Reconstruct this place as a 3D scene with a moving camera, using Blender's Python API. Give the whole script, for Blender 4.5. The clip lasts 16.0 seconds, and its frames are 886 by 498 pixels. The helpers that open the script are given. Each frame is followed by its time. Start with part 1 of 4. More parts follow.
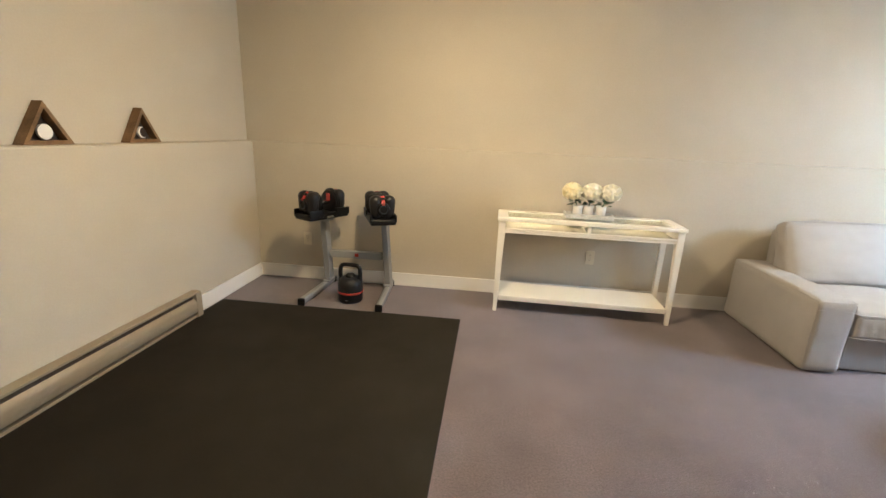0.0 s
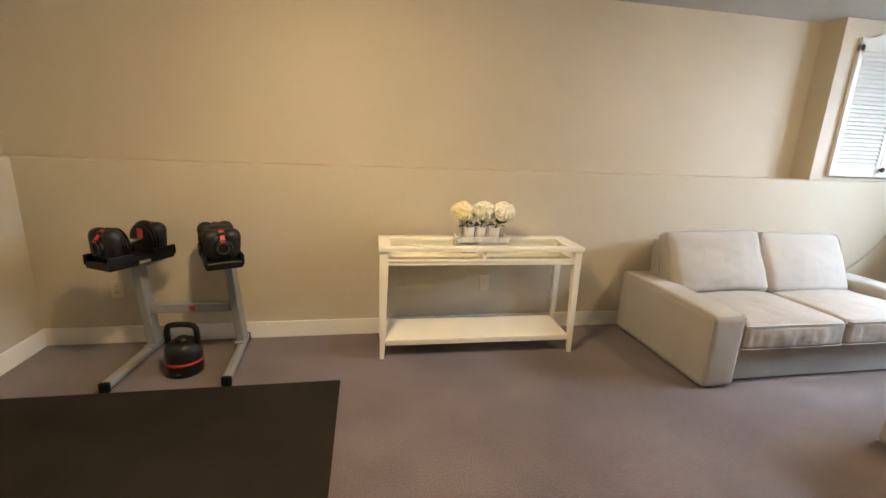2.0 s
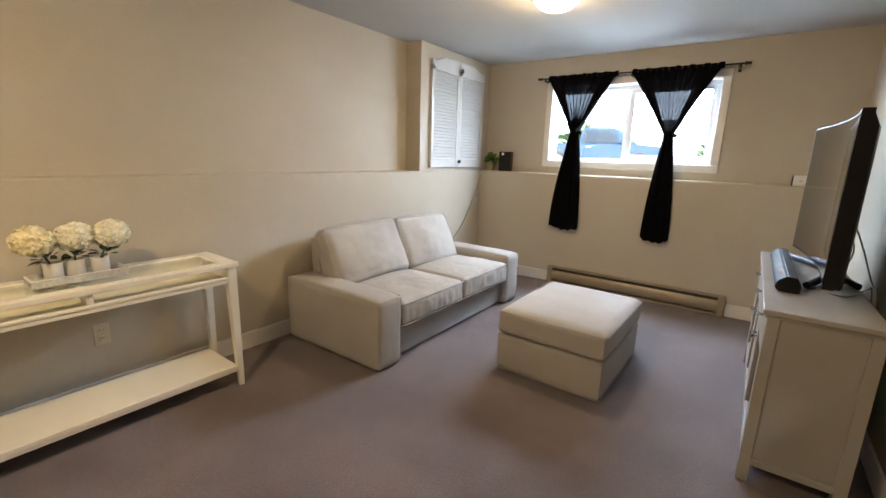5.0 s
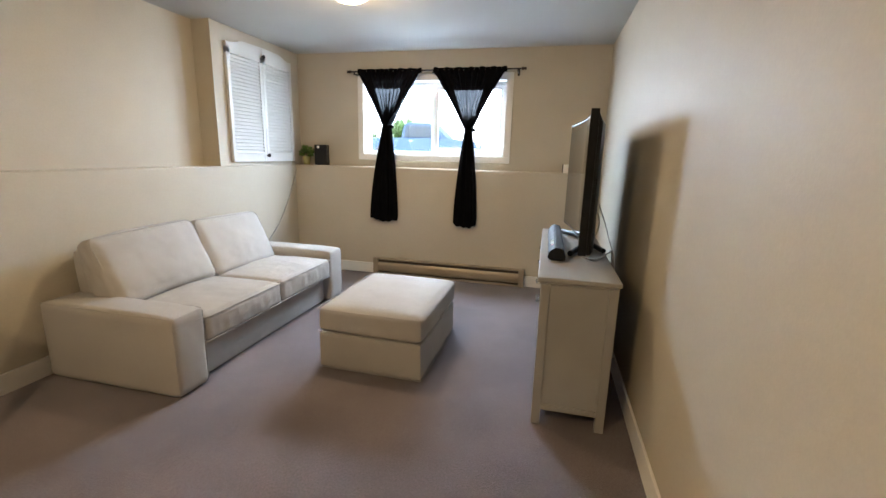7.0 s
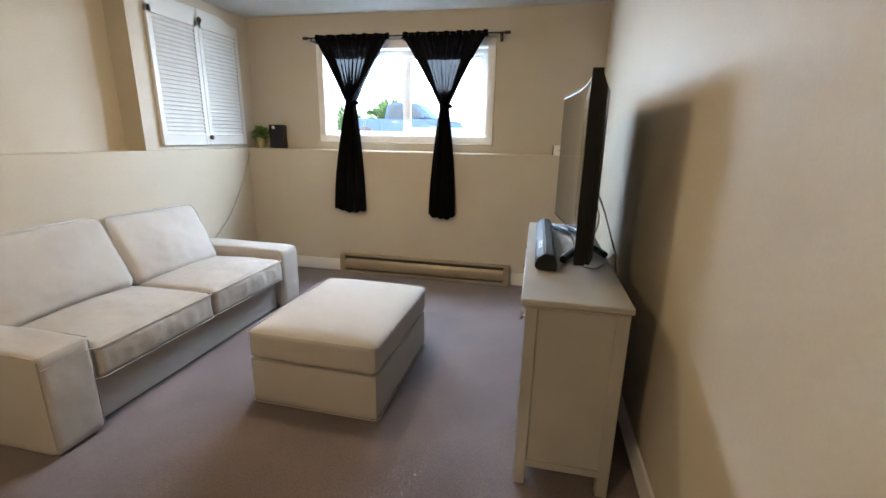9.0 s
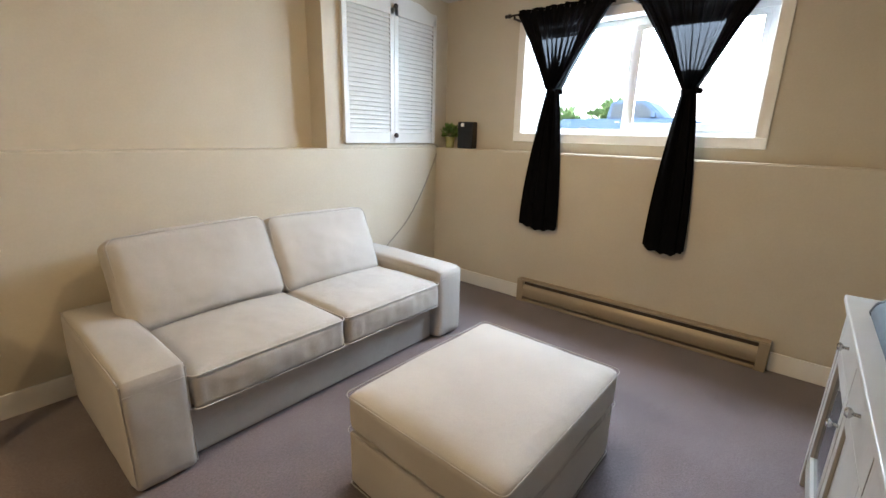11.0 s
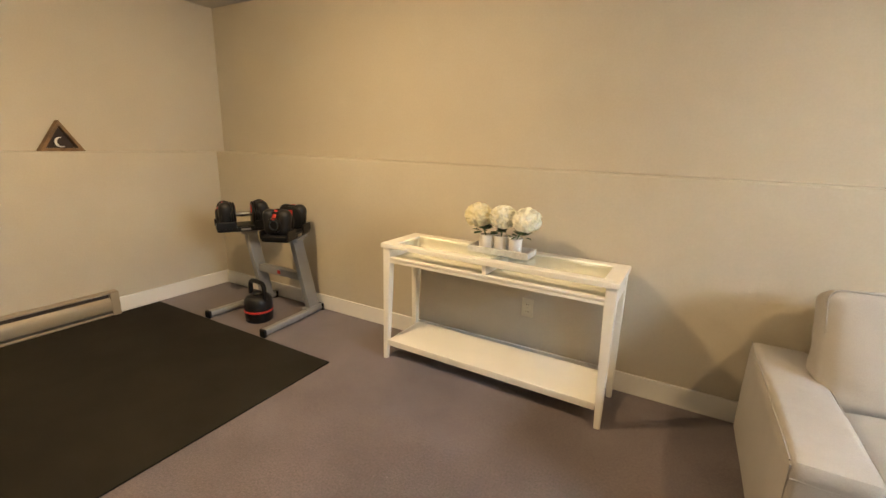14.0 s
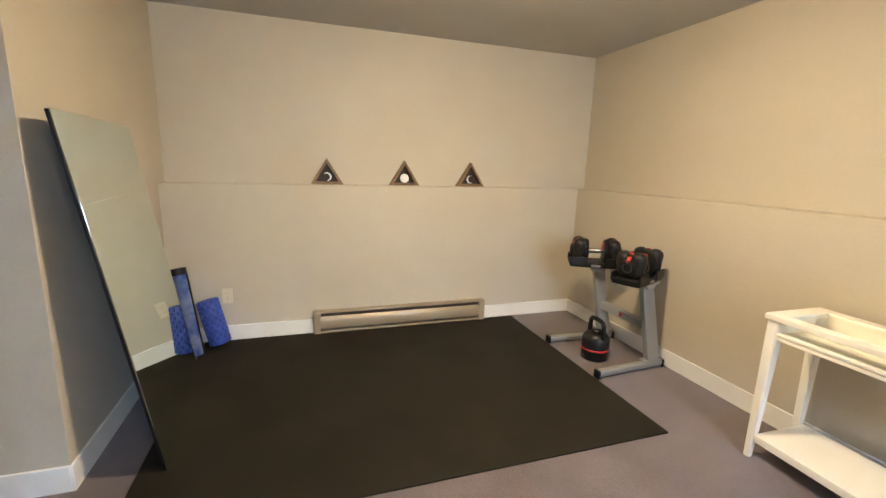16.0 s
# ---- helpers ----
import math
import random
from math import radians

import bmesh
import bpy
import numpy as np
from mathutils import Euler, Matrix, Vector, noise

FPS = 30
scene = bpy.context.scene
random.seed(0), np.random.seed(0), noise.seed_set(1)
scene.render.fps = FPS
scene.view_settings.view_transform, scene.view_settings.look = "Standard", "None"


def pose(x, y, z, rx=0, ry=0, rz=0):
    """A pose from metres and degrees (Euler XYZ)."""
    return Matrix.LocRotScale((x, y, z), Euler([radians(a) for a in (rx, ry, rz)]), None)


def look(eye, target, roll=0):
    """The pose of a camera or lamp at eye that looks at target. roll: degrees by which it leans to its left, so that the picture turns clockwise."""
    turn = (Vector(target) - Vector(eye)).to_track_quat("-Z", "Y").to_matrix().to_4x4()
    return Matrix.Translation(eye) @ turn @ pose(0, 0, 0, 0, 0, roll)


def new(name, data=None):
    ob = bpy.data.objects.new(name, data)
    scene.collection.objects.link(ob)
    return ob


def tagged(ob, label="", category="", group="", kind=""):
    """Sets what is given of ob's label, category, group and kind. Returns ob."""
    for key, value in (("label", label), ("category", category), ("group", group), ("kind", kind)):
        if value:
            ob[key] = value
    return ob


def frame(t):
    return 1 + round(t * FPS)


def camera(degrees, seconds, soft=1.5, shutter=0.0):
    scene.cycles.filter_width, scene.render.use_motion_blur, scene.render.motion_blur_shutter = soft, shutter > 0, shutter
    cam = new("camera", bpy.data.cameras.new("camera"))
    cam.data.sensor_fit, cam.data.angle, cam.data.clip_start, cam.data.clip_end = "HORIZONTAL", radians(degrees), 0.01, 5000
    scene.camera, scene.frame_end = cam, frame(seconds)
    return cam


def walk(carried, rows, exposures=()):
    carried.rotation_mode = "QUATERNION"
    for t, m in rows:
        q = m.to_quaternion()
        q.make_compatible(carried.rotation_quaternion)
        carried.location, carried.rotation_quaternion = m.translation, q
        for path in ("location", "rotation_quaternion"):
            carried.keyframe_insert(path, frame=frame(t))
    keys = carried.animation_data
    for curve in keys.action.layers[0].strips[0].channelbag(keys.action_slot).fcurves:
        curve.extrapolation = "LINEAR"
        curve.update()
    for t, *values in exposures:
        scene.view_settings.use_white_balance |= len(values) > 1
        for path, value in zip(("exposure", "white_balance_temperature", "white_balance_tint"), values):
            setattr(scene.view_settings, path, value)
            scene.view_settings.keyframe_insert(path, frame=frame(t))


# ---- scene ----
cam = camera(92.0, 16.0)
PATH = [
    (0, (-0.03, -0.134, 1.342), (-0.232, 1.785, 0.816), 2.4),
    (0.5, (-0.069, 0.075, 1.356), (-0.172, 2.004, 0.838), 2.8),
    (1, (-0.101, 0.211, 1.382), (-0.065, 2.144, 0.867), 2.9),
    (1.5, (-0.091, 0.311, 1.375), (0.09, 2.242, 0.887), 2.8),
    (2, (-0.033, 0.482, 1.381), (0.319, 2.391, 0.9), 2.3),
    (2.5, (0.032, 0.599, 1.406), (0.599, 2.455, 0.92), 2.2),
    (3, (0.087, 0.695, 1.424), (0.91, 2.45, 0.934), 2.5),
    (3.5, (0.102, 0.751, 1.389), (1.186, 2.368, 0.929), 2.3),
    (4, (0.114, 0.748, 1.38), (1.407, 2.206, 0.932), 2.0),
    (6.3, (0.206, 0.639, 1.351), (2.031, 1.342, 0.934), 1.3),
    (6.5, (0.213, 0.623, 1.357), (2.062, 1.256, 0.936), 1.2),
    (7, (0.225, 0.6, 1.359), (2.125, 1.053, 0.927), 1.5),
    (7.5, (0.255, 0.585, 1.343), (2.179, 0.893, 0.896), 1.5),
    (8, (0.357, 0.581, 1.338), (2.285, 0.823, 0.862), 1.5),
    (10.3, (1.445, 0.682, 1.366), (3.135, 1.607, 0.83), 0.8),
    (10.5, (1.51, 0.714, 1.346), (3.149, 1.73, 0.817), 1.0),
    (11, (1.665, 0.803, 1.325), (3.151, 2.037, 0.805), 1.4),
    (11.5, (1.763, 0.887, 1.336), (3.029, 2.345, 0.815), 1.9),
    (12, (1.808, 0.948, 1.366), (2.721, 2.646, 0.834), 1.4),
    (12.5, (1.781, 1.048, 1.413), (2.25, 2.905, 0.836), 2.0),
    (13, (1.714, 1.044, 1.387), (1.711, 2.968, 0.843), 1.8),
    (13.5, (1.642, 1.044, 1.356), (1.143, 2.912, 0.842), 1.7),
    (14, (1.565, 1.039, 1.334), (0.623, 2.737, 0.854), 1.7),
    (14.5, (1.507, 1.041, 1.351), (0.212, 2.493, 0.89), 1.9),
    (15, (1.475, 1.042, 1.379), (-0.093, 2.203, 0.941), 1.7),
    (15.5, (1.449, 0.984, 1.381), (-0.295, 1.877, 0.978), 1.7),
    (16, (1.395, 0.947, 1.39), (-0.466, 1.569, 1.003), 1.8),
]
# time, stops, white balance in kelvin and tint
EXPOSURES = [(0, 4.91, 5380, 9), (1.0, 4.73, 5830, 11), (2.0, 4.59, 5970, 11), (3.0, 4.38, 5940, 11), (4.0, 4.18, 5970, 12), (7.0, 4.31, 5810, 11), (8.0, 4.23, 5790, 10), (10.5, 4.28, 5970, 11),
             (11.0, 4.25, 6020, 11), (11.5, 4.17, 6090, 11), (12.0, 4.07, 6160, 11), (13.0, 4.23, 6260, 11), (14.0, 4.65, 6380, 11), (15.0, 4.81, 5730, 10), (16, 5.05, 5430, 10)]
walk(cam, [(t, look(eye, target, roll)) for t, eye, target, roll in PATH], EXPOSURES)

# ---- world, sun, exposure ----
world = bpy.data.worlds.new("sky")
scene.world = world
world.use_nodes = True
wn, wl = world.node_tree.nodes, world.node_tree.links
sky = wn.new("ShaderNodeTexSky")
sky.sky_type, sky.sun_disc = "NISHITA", False
sky.dust_density = 4.0
sky.sun_elevation, sky.sun_rotation = radians(48), radians(250)
wn["Background"].inputs["Strength"].default_value = 0.15
wl.new(sky.outputs["Color"], wn["Background"].inputs["Color"])
sun = new("sun", bpy.data.lights.new("sun", "SUN"))
sun.data.energy, sun.data.angle, sun.data.color = 0.5, radians(15), (1.0, 0.95, 0.88)
sun.matrix_world = look((0, 0, 10), (6, 3, 2))
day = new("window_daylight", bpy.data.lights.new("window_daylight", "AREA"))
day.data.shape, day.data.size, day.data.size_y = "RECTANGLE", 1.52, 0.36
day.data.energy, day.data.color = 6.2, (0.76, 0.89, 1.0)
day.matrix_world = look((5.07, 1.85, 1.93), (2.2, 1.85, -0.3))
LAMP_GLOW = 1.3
# Unseen point and disk lamps added under each dome: sharper shadows, more light downward.
for dome_x, watts in ((3.03, 0.85), (-0.2, 1.75)):
    dome_point = new("added_dome_point", bpy.data.lights.new("added_dome_point", "POINT"))
    dome_point.data.energy, dome_point.data.color, dome_point.data.shadow_soft_size = watts, (1.0, 0.69, 0.35), 0.05
    dome_point.location = (dome_x, 1.93, 2.235)
    down = new("added_dome_disk", bpy.data.lights.new("added_dome_disk", "AREA"))
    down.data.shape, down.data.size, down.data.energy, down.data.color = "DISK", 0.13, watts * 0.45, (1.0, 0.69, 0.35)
    down.matrix_world = pose(dome_x, 1.93, 2.292)
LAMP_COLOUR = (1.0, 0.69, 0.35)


# ---- materials ----
def material(name, colour, rough=0.6, metal=0.0, vary=0.12, scale=3.0, grain=0.0, grain_scale=200.0, bump=0.0, bump_scale=60.0, tint=None, sheen=0.0, coat=0.0, spec=0.5):
    """A surface with slow stains, fine grain and relief, all at true size."""
    m = bpy.data.materials.new(name)
    m.use_nodes = True
    n, k = m.node_tree.nodes, m.node_tree.links
    b = n["Principled BSDF"]
    b.inputs["Roughness"].default_value = rough
    b.inputs["Metallic"].default_value = metal
    b.inputs["Sheen Weight"].default_value = sheen
    b.inputs["Specular IOR Level"].default_value = spec
    b.inputs["Coat Weight"].default_value = coat
    co = n.new("ShaderNodeTexCoord")
    slow = n.new("ShaderNodeTexNoise")
    slow.inputs["Scale"].default_value, slow.inputs["Detail"].default_value = scale, 5.0
    k.new(co.outputs["Object"], slow.inputs["Vector"])
    fine = n.new("ShaderNodeTexNoise")
    fine.inputs["Scale"].default_value, fine.inputs["Detail"].default_value = grain_scale, 3.0
    k.new(co.outputs["Object"], fine.inputs["Vector"])
    mix = n.new("ShaderNodeMix")
    mix.data_type = "RGBA"
    c2 = tint or tuple(c * (1 - vary) for c in colour)
    ramp = n.new("ShaderNodeMapRange")
    ramp.inputs["From Min"].default_value, ramp.inputs["From Max"].default_value = 0.35, 0.65
    k.new(slow.outputs["Fac"], ramp.inputs["Value"])
    k.new(ramp.outputs["Result"], mix.inputs["Factor"])
    mix.inputs["A"].default_value, mix.inputs["B"].default_value = (*colour, 1), (*c2, 1)
    out = mix.outputs["Result"]
    if grain:
        g = n.new("ShaderNodeMapRange")
        g.inputs["From Min"].default_value, g.inputs["From Max"].default_value = 0.3, 0.7
        g.inputs["To Min"].default_value, g.inputs["To Max"].default_value = 1 - grain, 1 + grain
        k.new(fine.outputs["Fac"], g.inputs["Value"])
        sc = n.new("ShaderNodeVectorMath")
        sc.operation = "SCALE"
        k.new(out, sc.inputs[0])
        k.new(g.outputs["Result"], sc.inputs["Scale"])
        out = sc.outputs["Vector"]
    k.new(out, b.inputs["Base Color"])
    rr = n.new("ShaderNodeMapRange")
    rr.inputs["To Min"].default_value, rr.inputs["To Max"].default_value = max(rough - 0.08, 0.02), min(rough + 0.08, 1)
    k.new(slow.outputs["Fac"], rr.inputs["Value"])
    k.new(rr.outputs["Result"], b.inputs["Roughness"])
    if bump:
        rel = n.new("ShaderNodeTexNoise")
        rel.inputs["Scale"].default_value, rel.inputs["Detail"].default_value = bump_scale, 3.0
        k.new(co.outputs["Object"], rel.inputs["Vector"])
        bp = n.new("ShaderNodeBump")
        bp.inputs["Strength"].default_value, bp.inputs["Distance"].default_value = 1.0, bump
        k.new(rel.outputs["Fac"], bp.inputs["Height"])
        k.new(bp.outputs["Normal"], b.inputs["Normal"])
    return m


def weave(name, colour, tint, thread=900.0):
    """Woven upholstery: crossed threads over slow wrinkles."""
    m = material(name, colour, 0.9, vary=0.06, scale=2.2, grain=0.07, grain_scale=420, tint=tint, sheen=0.06, spec=0.06)
    n, k = m.node_tree.nodes, m.node_tree.links
    co = next(q for q in n if q.type == "TEX_COORD")
    waves = []
    for axis in ("X", "Y", "Z"):
        w = n.new("ShaderNodeTexWave")
        w.bands_direction = axis
        w.inputs["Scale"].default_value, w.inputs["Distortion"].default_value = thread / 6.283, 1.5
        w.inputs["Detail"].default_value = 1.0
        k.new(co.outputs["Object"], w.inputs["Vector"])
        waves.append(w)
    add1, add2 = n.new("ShaderNodeMath"), n.new("ShaderNodeMath")
    k.new(waves[0].outputs["Fac"], add1.inputs[0])
    k.new(waves[1].outputs["Fac"], add1.inputs[1])
    k.new(add1.outputs[0], add2.inputs[0])
    k.new(waves[2].outputs["Fac"], add2.inputs[1])
    wrinkle = n.new("ShaderNodeTexNoise")
    wrinkle.inputs["Scale"].default_value, wrinkle.inputs["Detail"].default_value = 9.0, 4.0
    k.new(co.outputs["Object"], wrinkle.inputs["Vector"])
    b1, b2 = n.new("ShaderNodeBump"), n.new("ShaderNodeBump")
    b1.inputs["Distance"].default_value, b1.inputs["Strength"].default_value = 0.009, 0.5
    b2.inputs["Distance"].default_value, b2.inputs["Strength"].default_value = 0.0004, 0.25
    k.new(wrinkle.outputs["Fac"], b1.inputs["Height"])
    k.new(add2.outputs[0], b2.inputs["Height"])
    k.new(b1.outputs["Normal"], b2.inputs["Normal"])
    k.new(b2.outputs["Normal"], n["Principled BSDF"].inputs["Normal"])
    return m


def glowing(name, colour, strength):
    m = bpy.data.materials.new(name)
    m.use_nodes = True
    b = m.node_tree.nodes["Principled BSDF"]
    b.inputs["Base Color"].default_value = (0.9, 0.88, 0.82, 1)
    b.inputs["Emission Color"].default_value = (*colour, 1)
    b.inputs["Emission Strength"].default_value = strength
    return m


def clear(name, colour=(1, 1, 1), rough=0.0):
    m = bpy.data.materials.new(name)
    m.use_nodes = True
    b = m.node_tree.nodes["Principled BSDF"]
    b.inputs["Base Color"].default_value = (*colour, 1)
    b.inputs["Transmission Weight"].default_value = 1.0
    b.inputs["Roughness"].default_value = rough
    b.inputs["IOR"].default_value = 1.45
    return m


def sheer(name, colour, through_part):
    m = bpy.data.materials.new(name)
    m.use_nodes = True
    n, k = m.node_tree.nodes, m.node_tree.links
    b = n["Principled BSDF"]
    b.inputs["Base Color"].default_value = (*colour, 1)
    b.inputs["Roughness"].default_value = 0.9
    b.inputs["Specular IOR Level"].default_value = 0.04
    t = n.new("ShaderNodeBsdfTransparent")
    t.inputs["Color"].default_value = (0.92, 0.95, 1.0, 1)
    co, w = n.new("ShaderNodeTexCoord"), n.new("ShaderNodeTexNoise")
    w.inputs["Scale"].default_value = 40.0
    k.new(co.outputs["Object"], w.inputs["Vector"])
    r = n.new("ShaderNodeMapRange")
    r.inputs["To Min"].default_value, r.inputs["To Max"].default_value = 1 - through_part * 1.3, 1 - through_part * 0.7
    k.new(w.outputs["Fac"], r.inputs["Value"])
    mix = n.new("ShaderNodeMixShader")
    k.new(r.outputs["Result"], mix.inputs["Fac"])
    k.new(t.outputs["BSDF"], mix.inputs[1])
    k.new(b.outputs["BSDF"], mix.inputs[2])
    k.new(mix.outputs["Shader"], n["Material Output"].inputs["Surface"])
    return m


WALL = material("greige_wall_paint", (0.49, 0.442, 0.352), 0.6, vary=0.05, scale=1.3, grain=0.02, grain_scale=90, bump=0.0003, bump_scale=140, spec=0.35)
CEIL = material("ceiling_paint", (0.50, 0.50, 0.487), 0.85, vary=0.04, scale=1.5, bump=0.002, bump_scale=90)
TRIM = material("white_trim_paint", (0.76, 0.74, 0.70), 0.4, vary=0.04, scale=4, bump=0.0004, bump_scale=40)
CARPET = material("mauve_grey_carpet", (0.146, 0.117, 0.123), 0.95, vary=0.2, scale=1.9, grain=0.22, grain_scale=110, bump=0.0025, bump_scale=190, tint=(0.104, 0.083, 0.087), sheen=0.32, spec=0.25)
RUBBER = material("black_rubber", (0.018, 0.0155, 0.011), 0.75, vary=0.25, scale=2.5, grain=0.18, grain_scale=260, bump=0.0012, bump_scale=300, spec=0.16)
FABRIC = weave("grey_beige_linen", (0.415, 0.395, 0.368), (0.375, 0.358, 0.336))
PIPING = material("linen_piping", (0.38, 0.365, 0.345), 0.9, grain=0.1, bump=0.0005, bump_scale=500)
WHITE = material("white_lacquered_wood", (0.82, 0.79, 0.71), 0.32, vary=0.03, scale=6, bump=0.0002, bump_scale=50)
CREAM = material("cream_painted_board", (0.56, 0.53, 0.42), 0.55, vary=0.05, scale=5)
SHUTTER = material("white_shutter_paint", (0.60, 0.595, 0.57), 0.45, vary=0.04, scale=5)
GREYWOOD = material("grey_painted_wood", (0.34, 0.33, 0.305), 0.38, vary=0.06, scale=5, bump=0.0003, bump_scale=60)
HEATER = material("beige_enamelled_steel", (0.34, 0.28, 0.195), 0.40, 0.22, vary=0.08, scale=4)
DARKSLOT = material("dark_fin_slot", (0.06, 0.04, 0.026), 0.7, vary=0.3, scale=20)
STEEL = material("grey_powder_coated_steel", (0.33, 0.34, 0.35), 0.38, 0.35, vary=0.06, scale=8)
BLACK = material("black_plastic", (0.005, 0.005, 0.0055), 0.4, spec=0.3, vary=0.2, scale=12, bump=0.0004, bump_scale=180)
PLATE = material("dark_weight_plate", (0.006, 0.006, 0.006), 0.45, vary=0.3, scale=14, bump=0.0006, bump_scale=140, spec=0.3)
SHELL = material("charcoal_plastic", (0.010, 0.010, 0.011), 0.42, vary=0.15, scale=14, bump=0.0004, bump_scale=200, spec=0.35)
RED = material("red_plastic", (0.42, 0.026, 0.020), 0.4, vary=0.15, scale=10)
CHROME = material("brushed_chrome", (0.62, 0.62, 0.62), 0.22, 1.0, vary=0.1, scale=20)
SCREEN = material("glossy_tv_screen", (0.012, 0.012, 0.013), 0.06, vary=0.1, scale=2, coat=0.6)
DARKGREY = material("dark_grey_mesh", (0.040, 0.050, 0.058), 0.6, spec=0.3, vary=0.1, scale=10, grain=0.3, grain_scale=700, bump=0.0006, bump_scale=900)
WOOD = material("brown_stained_wood", (0.20, 0.115, 0.045), 0.55, vary=0.45, scale=14, grain=0.15, grain_scale=120, bump=0.0006, bump_scale=80)
DARKWOOD = material("dark_back_panel", (0.030, 0.017, 0.010), 0.7, vary=0.3, scale=10)
CERAMIC = material("white_ceramic", (0.80, 0.79, 0.76), 0.3, vary=0.05, scale=20)
WASHED = material("whitewashed_wood", (0.62, 0.62, 0.60), 0.7, vary=0.25, scale=25, grain=0.15, grain_scale=90, bump=0.0006, bump_scale=90)
YELLOWPETAL = material("pale_yellow_petals", (0.88, 0.80, 0.50), 0.75, vary=0.14, scale=30, tint=(0.86, 0.82, 0.62), sheen=0.2)
PETAL = material("cream_petals", (0.90, 0.87, 0.68), 0.75, vary=0.14, scale=30, tint=(0.84, 0.84, 0.76), sheen=0.2)
LEAF = material("green_leaf", (0.055, 0.11, 0.035), 0.55, vary=0.45, scale=30)
FRESHLEAF = material("fresh_green_leaf", (0.15, 0.27, 0.06), 0.5, vary=0.45, scale=40)
GOLDPOT = material("olive_gold_pot", (0.42, 0.40, 0.16), 0.35, 0.4, vary=0.1, scale=20)
BLUE = material("blue_foam", (0.035, 0.07, 0.36), 0.6, vary=0.25, scale=12, bump=0.001, bump_scale=60)
BLUEMAT = material("blue_patterned_foam", (0.04, 0.10, 0.40), 0.65, scale=9, tint=(0.36, 0.42, 0.58), bump=0.0008, bump_scale=120)
CURTAIN = sheer("sheer_black_voile", (0.004, 0.004, 0.005), 0.0050)
CURTAINSOLID = material("black_voile_folds", (0.0035, 0.0035, 0.004), 0.95, vary=0.2, scale=12, bump=0.001, bump_scale=50, spec=0.03)
VINYL = material("white_vinyl", (0.72, 0.73, 0.74), 0.35, vary=0.03, scale=6)
IVORY = material("ivory_plastic", (0.62, 0.56, 0.42), 0.4, vary=0.05, scale=20)
BRONZE = material("dark_bronze_metal", (0.035, 0.03, 0.028), 0.4, 0.7, vary=0.2, scale=20)
CABLE = material("grey_cable", (0.34, 0.31, 0.27), 0.5, vary=0.1, scale=10)
GLASS = clear("window_glass")
TABLEGLASS = clear("table_glass", (0.93, 0.97, 0.95))
DOME = glowing("lit_opal_glass", LAMP_COLOUR, LAMP_GLOW)
BRIGHTDOME = glowing("bright_opal_glass", LAMP_COLOUR, LAMP_GLOW * 1.7)
MIRROR = material("silvered_mirror", (0.80, 0.88, 0.80), 0.01, 1.0, vary=0.01, scale=2)
MIRROR.node_tree.nodes["Principled BSDF"].inputs["Roughness"].default_value = 0.01
for lk in list(MIRROR.node_tree.nodes["Principled BSDF"].inputs["Roughness"].links):
    MIRROR.node_tree.links.remove(lk)
GRASS = material("lawn", (0.07, 0.13, 0.035), 0.9, vary=0.4, scale=2, grain=0.3, grain_scale=30)
ASPHALT = material("asphalt", (0.06, 0.06, 0.06), 0.9, vary=0.25, scale=1.5, grain=0.3, grain_scale=80)
CARPAINT = material("dark_blue_car_paint", (0.028, 0.05, 0.085), 0.6, vary=0.05, scale=3)
CARPAINT.node_tree.nodes["Principled BSDF"].inputs["Specular IOR Level"].default_value = 0.1
TYRE = material("tyre_rubber", (0.02, 0.02, 0.02), 0.8, vary=0.2, scale=10)
SIDING = material("pale_siding", (0.72, 0.72, 0.70), 0.7, vary=0.06, scale=2)
ROOF = material("grey_roof_shingle", (0.16, 0.16, 0.17), 0.9, vary=0.3, scale=4)
BARK = material("bark", (0.12, 0.085, 0.055), 0.9, vary=0.4, scale=20, bump=0.01, bump_scale=30)
SMOKEGLASS = material("smoked_window_glass", (0.02, 0.028, 0.035), 0.35, vary=0.05, scale=2, spec=0.15)
DARKGLASS = material("dark_glass", (0.03, 0.04, 0.05), 0.08, vary=0.05, scale=2)


# ---- helpers for shapes ----
def bm_box(lo, hi, bevel=0.0, segments=2):
    bm = bmesh.new()
    bmesh.ops.create_cube(bm, size=1.0)
    for v in bm.verts:
        v.co = Vector(lo[i] + (hi[i] - lo[i]) * (v.co[i] + 0.5) for i in range(3))
    if bevel:
        bmesh.ops.bevel(bm, geom=bm.edges[:], offset=bevel, segments=segments, profile=0.6, affect="EDGES")
        for f in sorted(bm.faces, key=lambda f: -f.calc_area())[:6]:
            for e in f.edges:
                e.smooth = False
    return bm


def bm_join(*parts):
    out = bmesh.new()
    for b in parts:
        me = bpy.data.meshes.new("tmp")
        b.to_mesh(me)
        b.free()
        out.from_mesh(me)
        bpy.data.meshes.remove(me)
    return out


def bm_turn(bm, m):
    bmesh.ops.transform(bm, matrix=m, verts=bm.verts[:])
    return bm


